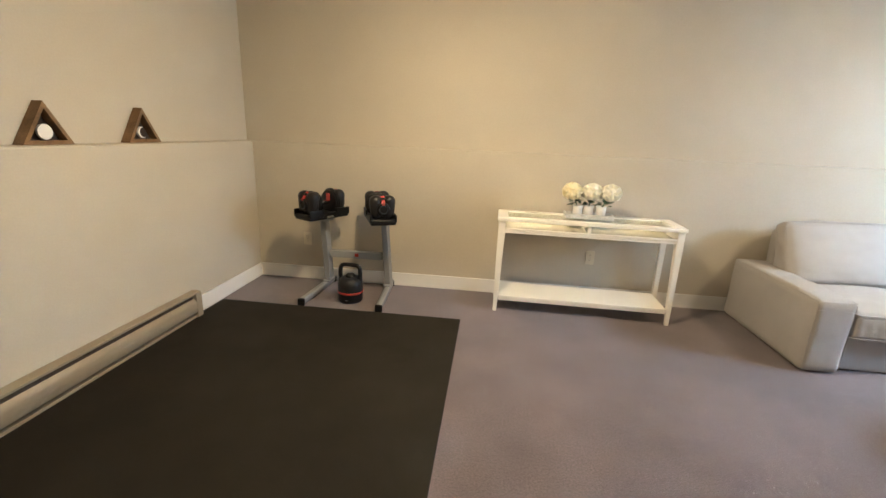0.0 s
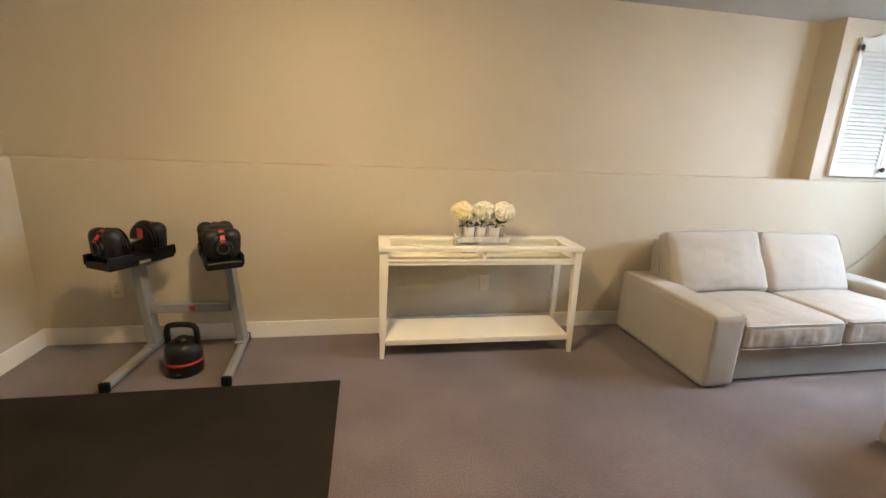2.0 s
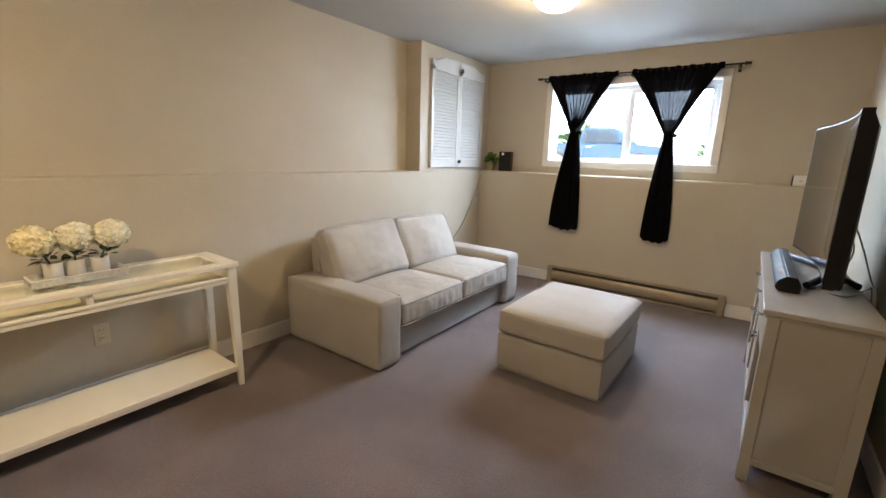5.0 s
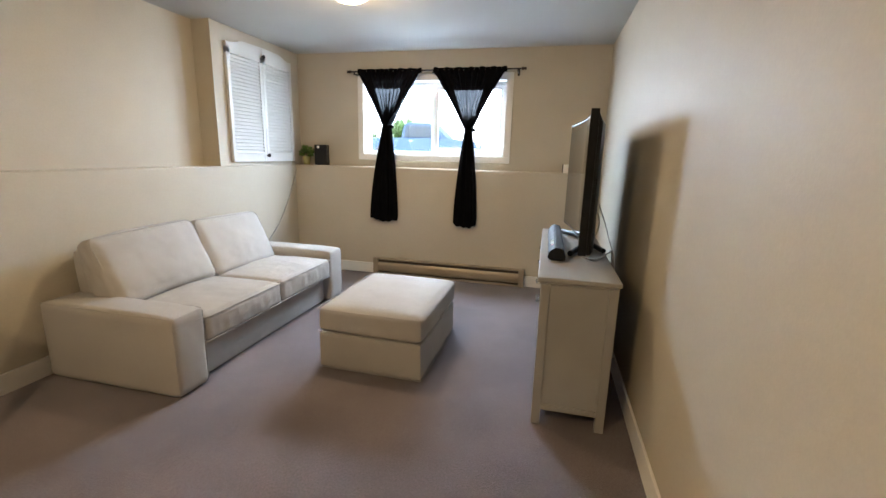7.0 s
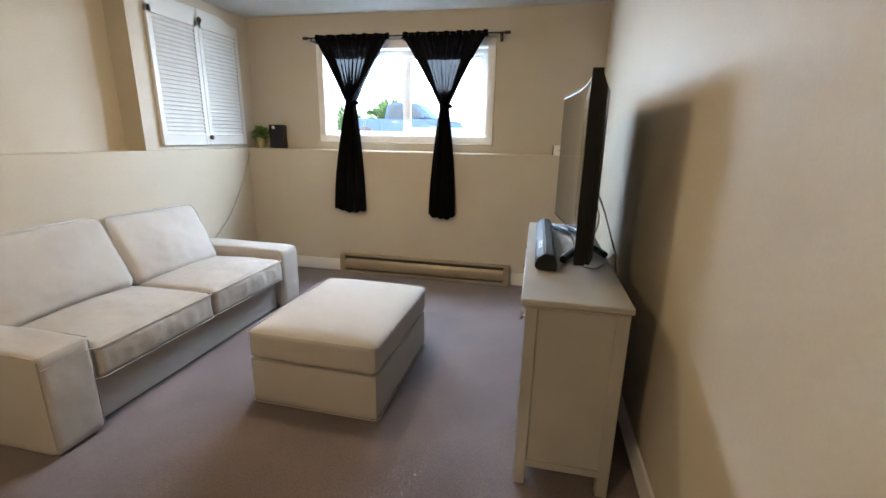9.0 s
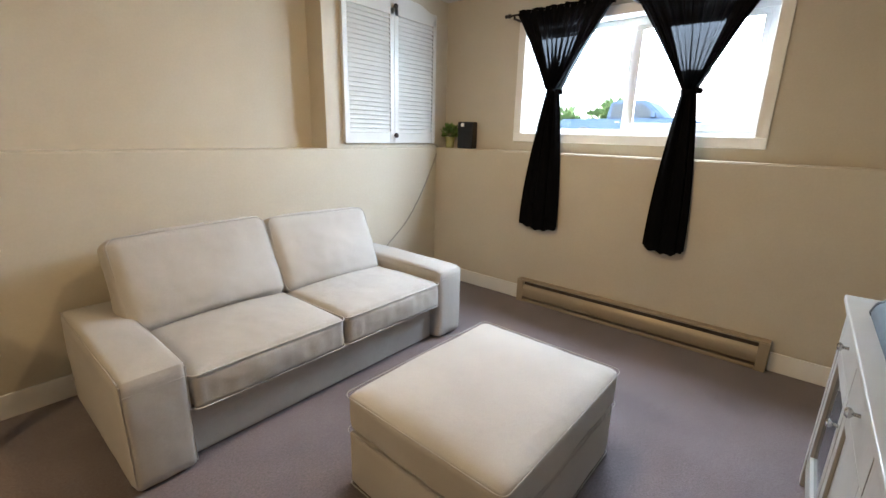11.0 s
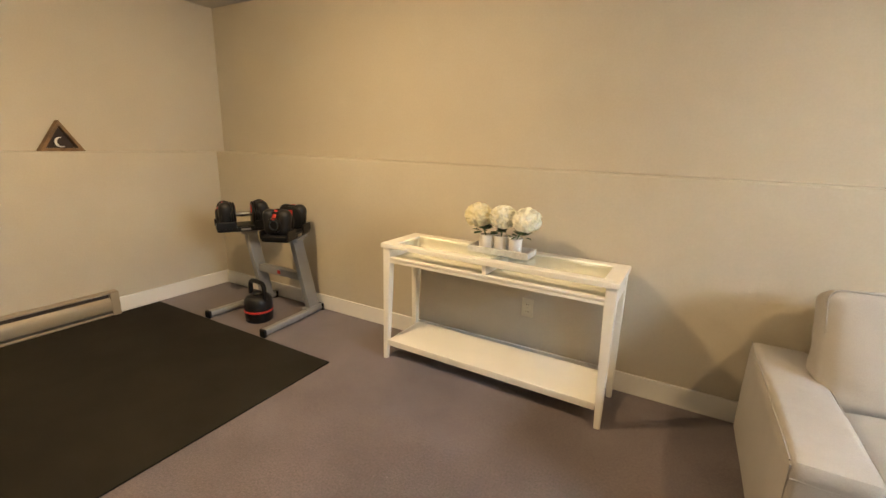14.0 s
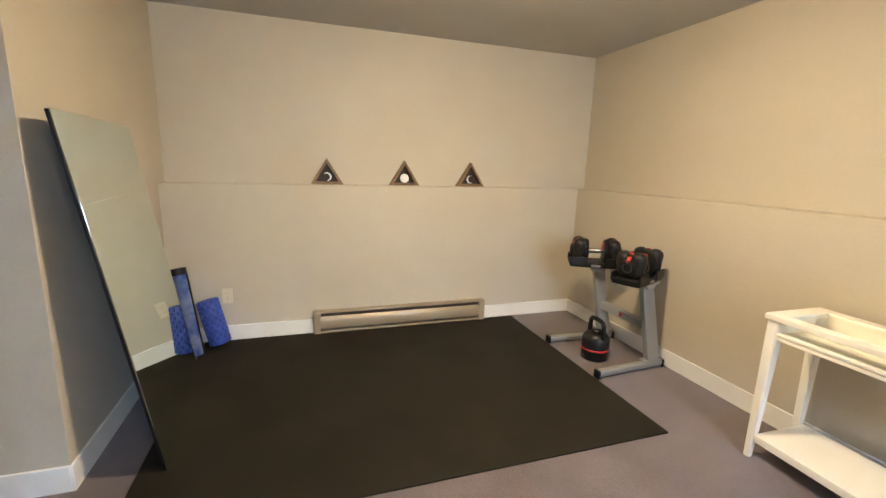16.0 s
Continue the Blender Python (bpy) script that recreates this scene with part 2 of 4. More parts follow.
def bm_lathe(profile, n=24, centre=(0, 0)):
    """Turned round z; profile of (radius, z) from bottom to top."""
    bm = bmesh.new()
    rings = []
    for r, z in profile:
        if r < 1e-6:
            rings.append([bm.verts.new((centre[0], centre[1], z))])
        else:
            rings.append([bm.verts.new((centre[0] + r * math.cos(2 * math.pi * i / n), centre[1] + r * math.sin(2 * math.pi * i / n), z)) for i in range(n)])
    for a, b in zip(rings, rings[1:]):
        for i in range(n):
            j = (i + 1) % n
            if len(a) == 1 and len(b) > 1:
                bm.faces.new((a[0], b[j], b[i]))
            elif len(b) == 1 and len(a) > 1:
                bm.faces.new((a[i], a[j], b[0]))
            elif len(a) > 1:
                bm.faces.new((a[i], a[j], b[j], b[i]))
    bmesh.ops.recalc_face_normals(bm, faces=bm.faces[:])
    return bm


def bm_tube(points, r, n=8, closed=False):
    bm = bmesh.new()
    pts = [Vector(p) for p in points]
    rings = []
    for i, p in enumerate(pts):
        a = pts[(i - 1) % len(pts)] if closed or i else pts[0]
        b = pts[(i + 1) % len(pts)] if closed or i < len(pts) - 1 else pts[-1]
        q = (b - a).normalized().to_track_quat("Z", "Y").to_matrix()
        rings.append([bm.verts.new(p + q @ Vector((r * math.cos(2 * math.pi * k / n), r * math.sin(2 * math.pi * k / n), 0))) for k in range(n)])
    last = len(pts) if closed else len(pts) - 1
    for i in range(last):
        a, b = rings[i], rings[(i + 1) % len(pts)]
        shift = min(range(n), key=lambda s: sum((a[k].co - b[(k + s) % n].co).length for k in range(n)))
        for k in range(n):
            bm.faces.new((a[k], a[(k + 1) % n], b[(k + 1 + shift) % n], b[(k + shift) % n]))
    if not closed:
        bm.faces.new(rings[0][::-1])
        bm.faces.new(rings[-1])
    bmesh.ops.recalc_face_normals(bm, faces=bm.faces[:])
    return bm


def curve_points(points, steps=8):
    """A smooth line through the points (Catmull-Rom)."""
    p = [Vector(q) for q in points]
    p = [p[0] * 2 - p[1]] + p + [p[-1] * 2 - p[-2]]
    out = []
    for i in range(1, len(p) - 2):
        for s in range(steps):
            t = s / steps
            out.append(0.5 * (2 * p[i] + (p[i + 1] - p[i - 1]) * t + (2 * p[i - 1] - 5 * p[i] + 4 * p[i + 1] - p[i + 2]) * t * t + (3 * p[i] - p[i - 1] - 3 * p[i + 1] + p[i + 2]) * t ** 3))
    return out + [p[-2]]


def bm_cushion(size, r=0.04, crown=(0.0, 0.0, 0.0), n=14, rumple=0.004, seed=0.0, ruffle=0.0):
    """A stuffed block centred on the origin: rounded edges, each pair of faces swelling by its crown, with slight rumples."""
    bm = bmesh.new()
    bmesh.ops.create_cube(bm, size=2.0)
    bmesh.ops.subdivide_edges(bm, edges=bm.edges[:], cuts=n, use_grid_fill=True)
    half = Vector(size) / 2
    for v in bm.verts:
        u = v.co.copy()
        p = Vector(u[i] * half[i] for i in range(3))
        core = Vector(max(-half[i] + r, min(half[i] - r, p[i])) for i in range(3))
        d = p - core
        if d.length > 1e-9:
            p = core + d.normalized() * r
        for i in range(3):
            j, k = (i + 1) % 3, (i + 2) % 3
            p[i] += crown[i] * u[i] * (1 - u[j] ** 2) ** 0.8 * (1 - u[k] ** 2) ** 0.8
        nz = noise.noise(Vector((p.x * 6 + seed, p.y * 6, p.z * 6))) + 0.5 * noise.noise(Vector((p.x * 17, p.y * 17 + seed, p.z * 17)))
        p += p.normalized() * rumple * nz
        if ruffle and u.y < -0.9:
            p.y += ruffle * (1 - u.z * u.z) * (noise.noise(Vector((p.x * 18 + seed, p.z * 5, seed))) + 0.35 * noise.noise(Vector((p.x * 34, p.z * 9, seed))))
        v.co = p
    return bm


def smooth(ob, angle=40):
    me = ob.data
    me.polygons.foreach_set("use_smooth", [True] * len(me.polygons))
    kept = np.zeros(len(me.edges), dtype=bool)
    if "sharp_edge" in me.attributes:
        me.attributes["sharp_edge"].data.foreach_get("value", kept)
    me.set_sharp_from_angle(angle=radians(angle))
    if kept.any():
        now = np.zeros(len(me.edges), dtype=bool)
        if "sharp_edge" not in me.attributes:
            me.attributes.new("sharp_edge", "BOOLEAN", "EDGE")
        me.attributes["sharp_edge"].data.foreach_get("value", now)
        me.attributes["sharp_edge"].data.foreach_set("value", now | kept)
    return ob


def mesh_object(name, bm, mat, angle=40):
    me = bpy.data.meshes.new(name)
    bm.to_mesh(me)
    bm.free()
    me.materials.append(mat)
    return smooth(new(name, me), angle)


def part(name, bm, mat, parent, label=""):
    ob = mesh_object(name, bm, mat)
    ob.parent = parent
    return tagged(ob, label) if label else ob


def thing(name, at, label, category, group="", rz=0.0):
    ob = new(name)
    ob.empty_display_size = 0.1
    ob.matrix_world = pose(*at, 0, 0, rz)
    return tagged(ob, label, category, group)


def single(name, bm, mat, label, category, group="", at=(0, 0, 0), rz=0.0):
    ob = mesh_object(name, bm, mat)
    ob.matrix_world = pose(*at, 0, 0, rz)
    return tagged(ob, label, category, group)


def structure(name, bm, mat, label, category):
    return tagged(mesh_object(name, bm, mat), label, category, kind="structure")


# ---- the room ----
def bm_half_wall(lo, hi, axis, value):
    """A block whose top edge at that coordinate is rounded."""
    bm = bm_box(lo, hi)
    edge = [e for e in bm.edges if all(abs(v.co.z - hi[2]) < 1e-6 and abs(v.co[axis] - value) < 1e-6 for v in e.verts)]
    bmesh.ops.bevel(bm, geom=edge, offset=0.008, segments=3, affect="EDGES")
    return bm


XW, XWU = -2.09, -2.245        # west wall: lower part, upper part
XE, XEU, XOUT = 4.705, 4.835, 5.06  # east wall: lower part, upper part, outside
YN, YNU = 3.44, 3.62           # north wall: lower part, upper part
YS, YG = 0.095, 0.0            # south wall by the cabinet, and in the gym end
LEDGE, CEILING = 1.205, 2.415
XREC = 3.525                   # end of the north recess
XH0, XH1, YH = -0.57, 0.42, -1.7  # the passage that the walk comes from

structure("floor", bm_box((-2.6, -2.0, -0.12), (5.0, 4.0, 0.0)), CARPET, "mauve-grey low-pile carpet over the whole floor", "carpet floor")
structure("ceiling", bm_box((-2.6, -2.0, CEILING), (5.1, 4.0, CEILING + 0.12)), CEIL, "flat white painted ceiling", "ceiling")
structure("wall_north_lower", bm_half_wall((-2.55, YN, 0), (XOUT, 3.95, LEDGE), 1, YN), WALL, "greige painted thick lower half wall with a ledge on top", "wall")
structure("wall_north_upper", bm_box((XWU, YNU, LEDGE), (XREC, 3.95, CEILING)), WALL, "greige painted upper wall set back above the ledge", "wall")
structure("wall_north_pier", bm_box((XREC, YN, LEDGE), (XEU, 3.95, CEILING), 0.003), WALL, "greige painted wall pier flush with the lower wall", "wall")
structure("wall_west_lower", bm_half_wall((-2.55, YG, 0), (XW, YN, LEDGE), 0, XW), WALL, "greige painted lower half wall with a shallow ledge", "wall")
structure("wall_west_upper", bm_box((-2.55, YG, LEDGE), (XWU, 3.95, CEILING)), WALL, "greige painted upper wall set back above the ledge", "wall")
structure("wall_south_gym", bm_box((-2.55, -0.3, 0), (XH0, YG, CEILING), 0.003), WALL, "plain greige painted wall behind the leaning mirror", "wall")
structure("wall_south", bm_box((XH1, -0.3, 0), (XOUT, YS, CEILING), 0.003), WALL, "plain greige painted wall behind the cabinet", "wall")
structure("wall_passage_west", bm_box((XH0 - 0.25, YH, 0), (XH0, -0.3, CEILING)), WALL, "plain greige passage wall", "wall")
structure("wall_passage_east", bm_box((XH1, YH, 0), (XH1 + 0.25, -0.3, CEILING)), WALL, "plain greige passage wall", "wall")
structure("wall_passage_end", bm_box((XH0 - 0.25, YH - 0.2, 0), (XH1 + 0.25, YH, CEILING)), WALL, "plain greige wall closing the passage", "wall")
structure("wall_east_lower", bm_half_wall((XE, YS, 0), (XOUT, YN, LEDGE), 0, XE), WALL, "greige painted thick lower half wall under the window", "wall")
WY0, WY1, WZ0, WZ1 = 1.075, 2.640, 1.345, 2.115  # window opening
structure("wall_east_upper", bm_join(
    bm_box((XEU, YS, LEDGE), (XOUT, WY0, CEILING)), bm_box((XEU, WY1, LEDGE), (XOUT, 3.95, CEILING)),
    bm_box((XEU, WY0, LEDGE), (XOUT, WY1, WZ0)), bm_box((XEU, WY0, WZ1), (XOUT, WY1, CEILING))), WALL, "greige painted upper wall with a wide basement window", "wall")


def bm_board(a, b, inward, height=0.118, thick=0.013):
    """A skirting board along the floor from a to b, standing out by thick towards inward."""
    lo = (min(a[0], b[0], a[0] + inward[0] * thick), min(a[1], b[1], a[1] + inward[1] * thick), 0.0)
    hi = (max(a[0], b[0], a[0] + inward[0] * thick), max(a[1], b[1], a[1] + inward[1] * thick), height)
    return bm_box(lo, hi, 0.003)


BOARDS = {
    "baseboard_north": ((XW, YN), (XE, YN), (0, -1)),
    "baseboard_west": ((XW, 2.51), (XW, YN - 0.013), (1, 0)),
    "baseboard_west_south": ((XW, YG), (XW, 1.01), (1, 0)),
    "baseboard_east": ((XE, 2.47), (XE, YN - 0.013), (-1, 0)),
    "baseboard_east_south": ((XE, YS), (XE, 0.77), (-1, 0)),
    "baseboard_south": ((XH1 - 0.013, YS), (XE - 0.013, YS), (0, 1)),
    "baseboard_gym": ((XW + 0.013, YG), (XH0 + 0.013, YG), (0, 1)),
    "baseboard_passage_west": ((XH0, YH), (XH0, YG), (1, 0)),
    "baseboard_passage_east": ((XH1, YH), (XH1, YS), (-1, 0)),
}
for board, (a, b, inward) in BOARDS.items():
    structure(board, bm_board(a, b, inward), TRIM, "white painted flat baseboard", "baseboard")


# ---- window ----
def window_1():
    w = thing("window_1", (XEU, (WY0 + WY1) / 2, WZ0), "white vinyl sliding basement window with painted casing", "window")
    w["kind"] = "structure"
    hy, hz = (WY1 - WY0) / 2, WZ1 - WZ0
    c = 0.065
    for name, lo, hi in (("casing", (-0.016, -hy - c, -c), (-0.001, hy + c, 0.0)), ("casing", (-0.016, -hy - c, hz), (-0.001, hy + c, hz + c)),
                         ("casing", (-0.016, -hy - c, 0.0), (-0.001, -hy, hz)), ("casing", (-0.016, hy, 0.0), (-0.001, hy + c, hz))):
        part(name, bm_box(lo, hi, 0.003), TRIM, w)
    g = 0.006
    lining = bm_join(bm_box((-0.001, -hy + 0.001, 0.001), (0.2, hy - 0.001, g)), bm_box((-0.001, -hy + 0.001, hz - g), (0.2, hy - 0.001, hz - 0.001)),
                     bm_box((-0.001, -hy + 0.001, g), (0.2, -hy + g, hz - g)), bm_box((-0.001, hy - g, g), (0.2, hy - 0.001, hz - g)))
    part("window_reveal", lining, TRIM, w)
    left, right, low, high = hy - 0.017, -hy + 0.040, 0.032, hz - 0.048  # clear space inside the fixed frame
    x0, x1 = 0.085, 0.15
    frame_bm = bm_join(bm_box((x0, -hy + g, g), (x1, hy - g, low), 0.004), bm_box((x0, -hy + g, high), (x1, hy - g, hz - g), 0.004),
                       bm_box((x0, -hy + g, low), (x1, right, high), 0.004), bm_box((x0, left, low), (x1, hy - g, high), 0.004))
    part("window_frame", frame_bm, VINYL, w)
    part("sill_track", bm_join(bm_box((x0 - 0.012, -hy + g, g), (x0 - 0.002, hy - g, g + 0.018), 0.002), bm_box((x0 + 0.028, right, low), (x0 + 0.033, left, low + 0.010))), VINYL, w)
    # the sliding sash in front, the fixed light behind: edges, plane, stile and rail widths
    for y0, y1, xo, s0, s1, sb, st in ((right, -0.002, 0.088, 0.034, 0.046, 0.053, 0.038), (-0.006, left, 0.121, 0.044, 0.010, 0.008, 0.012)):
        sash = part("sash", bm_join(bm_box((xo, y0, low + 0.001), (xo + 0.026, y1, low + sb), 0.003), bm_box((xo, y0, high - st), (xo + 0.026, y1, high - 0.001), 0.003),
                                    bm_box((xo, y0, low + sb), (xo + 0.026, y0 + s0, high - st), 0.003), bm_box((xo, y1 - s1, low + sb), (xo + 0.026, y1, high - st), 0.003)), VINYL, w)
        pane = part("pane", bm_box((xo + 0.01, y0 + s0, low + sb), (xo + 0.016, y1 - s1, high - st)), GLASS, sash)
        pane.visible_shadow = False
    part("latch", bm_box((0.076, -0.036, 0.34), (0.0875, -0.012, 0.41), 0.004), VINYL, w)


window_1()


# ---- curtains on their rod ----
def curtain_rod():
    r = thing("curtain_rod", (4.72, 1.83, 2.195), "thin dark bronze curtain rod over the window", "curtain rod")
    part("rod", bm_tube([(0, -0.90, 0), (0, 0.90, 0)], 0.008, 10), BRONZE, r)
    for sgn in (-1, 1):
        part("finial", bm_turn(bm_lathe([(0, -0.02), (0.014, -0.016), (0.016, 0.0), (0.010, 0.012), (0.014, 0.02), (0.012, 0.03), (0, 0.034)], 12), pose(0, sgn * 0.915, 0, -90 * sgn)), BRONZE, r)
        part("bracket", bm_join(bm_box((-0.004, sgn * 0.865 - 0.006, -0.03), (0.11, sgn * 0.865 + 0.006, -0.016)), bm_box((-0.006, sgn * 0.865 - 0.006, -0.03), (0.006, sgn * 0.865 + 0.006, 0.0)), bm_box((0.105, sgn * 0.865 - 0.012, -0.05), (0.114, sgn * 0.865 + 0.012, 0.02), 0.003)), BRONZE, r)
    part("bracket", bm_join(bm_box((-0.004, -0.006, -0.03), (0.11, 0.006, -0.016)), bm_box((0.105, -0.012, -0.05), (0.114, 0.012, 0.02), 0.003)), BRONZE, r)


curtain_rod()


def curtain(y0, y1, tie_y, tie_z, foot_y, foot_half, foot_z, seed):
    """A voile panel gathered on the rod, tied in a knot and hanging on below."""
    c = thing("curtain", (4.69, (y0 + y1) / 2, 2.2), "sheer black curtain panel tied in the middle, hanging from the rod", "curtain", "curtains at the window")
    oy, oz = (y0 + y1) / 2, 2.2
    rng = random.Random(seed)
    cols, rows = 150, 46

    def cloth(ztop, zbot, edge, amp, folds, lean, dip=0.0):
        bm = bmesh.new()
        grid = []
        ph = rng.random() * 6
        for i in range(rows + 1):
            v = i / rows
            z = ztop + (zbot - ztop) * v
            a, b = edge(v)
            row = []
            for j in range(cols + 1):
                u = j / cols
                fold = math.sin(u * folds * 6.283 + ph + 0.6 * math.sin(u * 9 + ph)) + 0.4 * math.sin(u * folds * 15 + v * 2)
                y = a + (b - a) * u + 0.15 * (b - a) / folds * math.cos(u * folds * 6.283 + ph)
                row.append(bm.verts.new((lean(v) + amp(v) * fold, y - oy, z - oz + 0.006 * math.sin(u * 40 + ph) * (1 if v in (0, 1) else 0) - dip * v * v * (math.sin(math.pi * u) ** 0.6 - 0.4 * u))))
            grid.append(row)
        for i in range(rows):
            for j in range(cols):
                bm.faces.new((grid[i][j], grid[i][j + 1], grid[i + 1][j + 1], grid[i + 1][j]))
        return bm

    def upper(v):
        w = v ** 0.92
        return y0 + (tie_y - 0.035 - y0) * w, y1 + (tie_y + 0.035 - y1) * w

    def lower(v):
        w = 1 - (1 - v) ** 1.7
        return tie_y - 0.04 + (foot_y - foot_half - tie_y + 0.04) * w, tie_y + 0.04 + (foot_y + foot_half - tie_y - 0.04) * w

    part("panel", cloth(2.19, tie_z, upper, lambda v: 0.010 + 0.030 * v, 11, lambda v: 0.02 - 0.02 * v), CURTAIN, c, "sheer black voile gathered to a knot")
    for a, q in ((y0, 0.0), (y1, 1.0)):
        edge = lambda v, q=q: (lambda l, r: (l, l + (r - l) * 0.2) if q == 0 else (r - (r - l) * 0.2, r))(*upper(v))
        part("side_fold", cloth(2.19, tie_z, edge, lambda v: 0.006 + 0.008 * v, 2, lambda v: 0.012 - 0.02 * v), CURTAIN, c)
    part("heading", cloth(2.215, 2.165, lambda v: (y0, y1), lambda v: 0.012, 14, lambda v: 0.022), CURTAINSOLID, c, "ruffled rod pocket")
    part("tail", cloth(tie_z, foot_z, lower, lambda v: 0.016 - 0.009 * v, 2.6, lambda v: -0.008 - 0.022 * v, 0.038), CURTAINSOLID, c, "black tail hanging below the knot")
    part("tail_lining", cloth(tie_z, foot_z + 0.01, lower, lambda v: 0.012, 3, lambda v: 0.012 - 0.03 * v), CURTAINSOLID, c)
    knot = bm_cushion((0.075, 0.085, 0.075), 0.034, n=5, rumple=0.012, seed=seed)
    part("knot", bm_turn(knot, pose(0, tie_y - oy, tie_z - oz)), CURTAINSOLID, c)
    part("tie_end", bm_turn(bm_cushion((0.03, 0.05, 0.035), 0.014, n=3, rumple=0.01, seed=seed + 3), pose(-0.01, tie_y - oy - 0.055, tie_z - oz - 0.008, 15)), CURTAINSOLID, c)


curtain(1.945, 2.655, 2.315, 1.645, 2.345, 0.145, 0.645, 1)
curtain(1.065, 1.815, 1.432, 1.615, 1.437, 0.125, 0.63, 2)


# ---- baseboard heaters ----
def heater(at, length, rz, label):
    """Along local y, face towards local +x."""
    h = thing("baseboard_heater", at, label, "heater", "baseboard heaters", rz)
    d = 0.068
    prof = [(d - 0.016, 0.044), (d - 0.004, 0.047), (d, 0.054), (d, 0.112), (d - 0.006, 0.131), (d - 0.020, 0.147)]
    bm = bmesh.new()
    rows = [[bm.verts.new((x, y, z)) for x, z in prof] for y in (0.05, length - 0.05)]
    for i in range(len(prof) - 1):
        bm.faces.new((rows[0][i], rows[0][i + 1], rows[1][i + 1], rows[1][i]))
    bmesh.ops.recalc_face_normals(bm, faces=bm.faces[:])
    geo = bmesh.ops.extrude_face_region(bm, geom=bm.faces[:])
    bmesh.ops.translate(bm, verts=[e for e in geo["geom"] if isinstance(e, bmesh.types.BMVert)], vec=(-0.002, 0, -0.002))
    bmesh.ops.recalc_face_normals(bm, faces=bm.faces[:])
    part("front_cover", bm, HEATER, h)
    part("top_hood", bm_join(bm_box((0.0, 0.0, 0.178), (d - 0.008, length, 0.190), 0.003), bm_box((d - 0.012, 0.0, 0.176), (d - 0.004, length, 0.190), 0.003)), HEATER, h)
    part("bottom_lip", bm_box((0.007, 0.052, 0.004), (d - 0.008, length - 0.052, 0.026), 0.003), HEATER, h)
    part("back_plate", bm_box((0.0, 0.0, 0.005), (0.006, length, 0.178)), HEATER, h)
    for y in (0.0, length - 0.055):
        part("end_cap", bm_box((0.0, y, 0.002), (d + 0.002, y + 0.055, 0.182), 0.004), HEATER, h)
    part("heating_element", bm_box((0.007, 0.056, 0.05), (0.040, length - 0.056, 0.172)), DARKSLOT, h, "dark slot with heating fins")


heater((XW, 1.012, 0), 1.495, 0, "beige enamelled electric baseboard heater on the gym wall")
heater((XE, 2.465, 0), 1.69, 180, "beige enamelled electric baseboard heater under the window")


# ---- ceiling lamps ----
def ceiling_lamp(x, y, dome):
    c = thing("ceiling_lamp", (x, y, CEILING), "lit flush-mounted opal glass dome ceiling lamp", "ceiling lamp", "ceiling lamps")
    part("rim", bm_lathe([(0, -0.001), (0.175, -0.001), (0.178, -0.012), (0.172, -0.024), (0.155, -0.024), (0, -0.022)], 40), CHROME, c, "metal rim")
    part("dome", bm_lathe([(0.0, -0.115), (0.04, -0.112), (0.08, -0.102), (0.115, -0.083), (0.14, -0.057), (0.152, -0.0245)], 40), dome, c, "glowing warm opal dome")


ceiling_lamp(3.03, 1.93, DOME)
ceiling_lamp(-0.2, 1.93, BRIGHTDOME)


# ---- sofa ----
def loop_points(hx, hy, r, z, n=5):
    """A rounded rectangle at height z."""
    pts = []
    for cx, cy, a0 in ((hx - r, hy - r, 0), (-hx + r, hy - r, 90), (-hx + r, -hy + r, 180), (hx - r, -hy + r, 270)):
        for i in range(n + 1):
            a = radians(a0 + 90 * i / n)
            pts.append((cx + r * math.cos(a), cy + r * math.sin(a), z))
    return pts


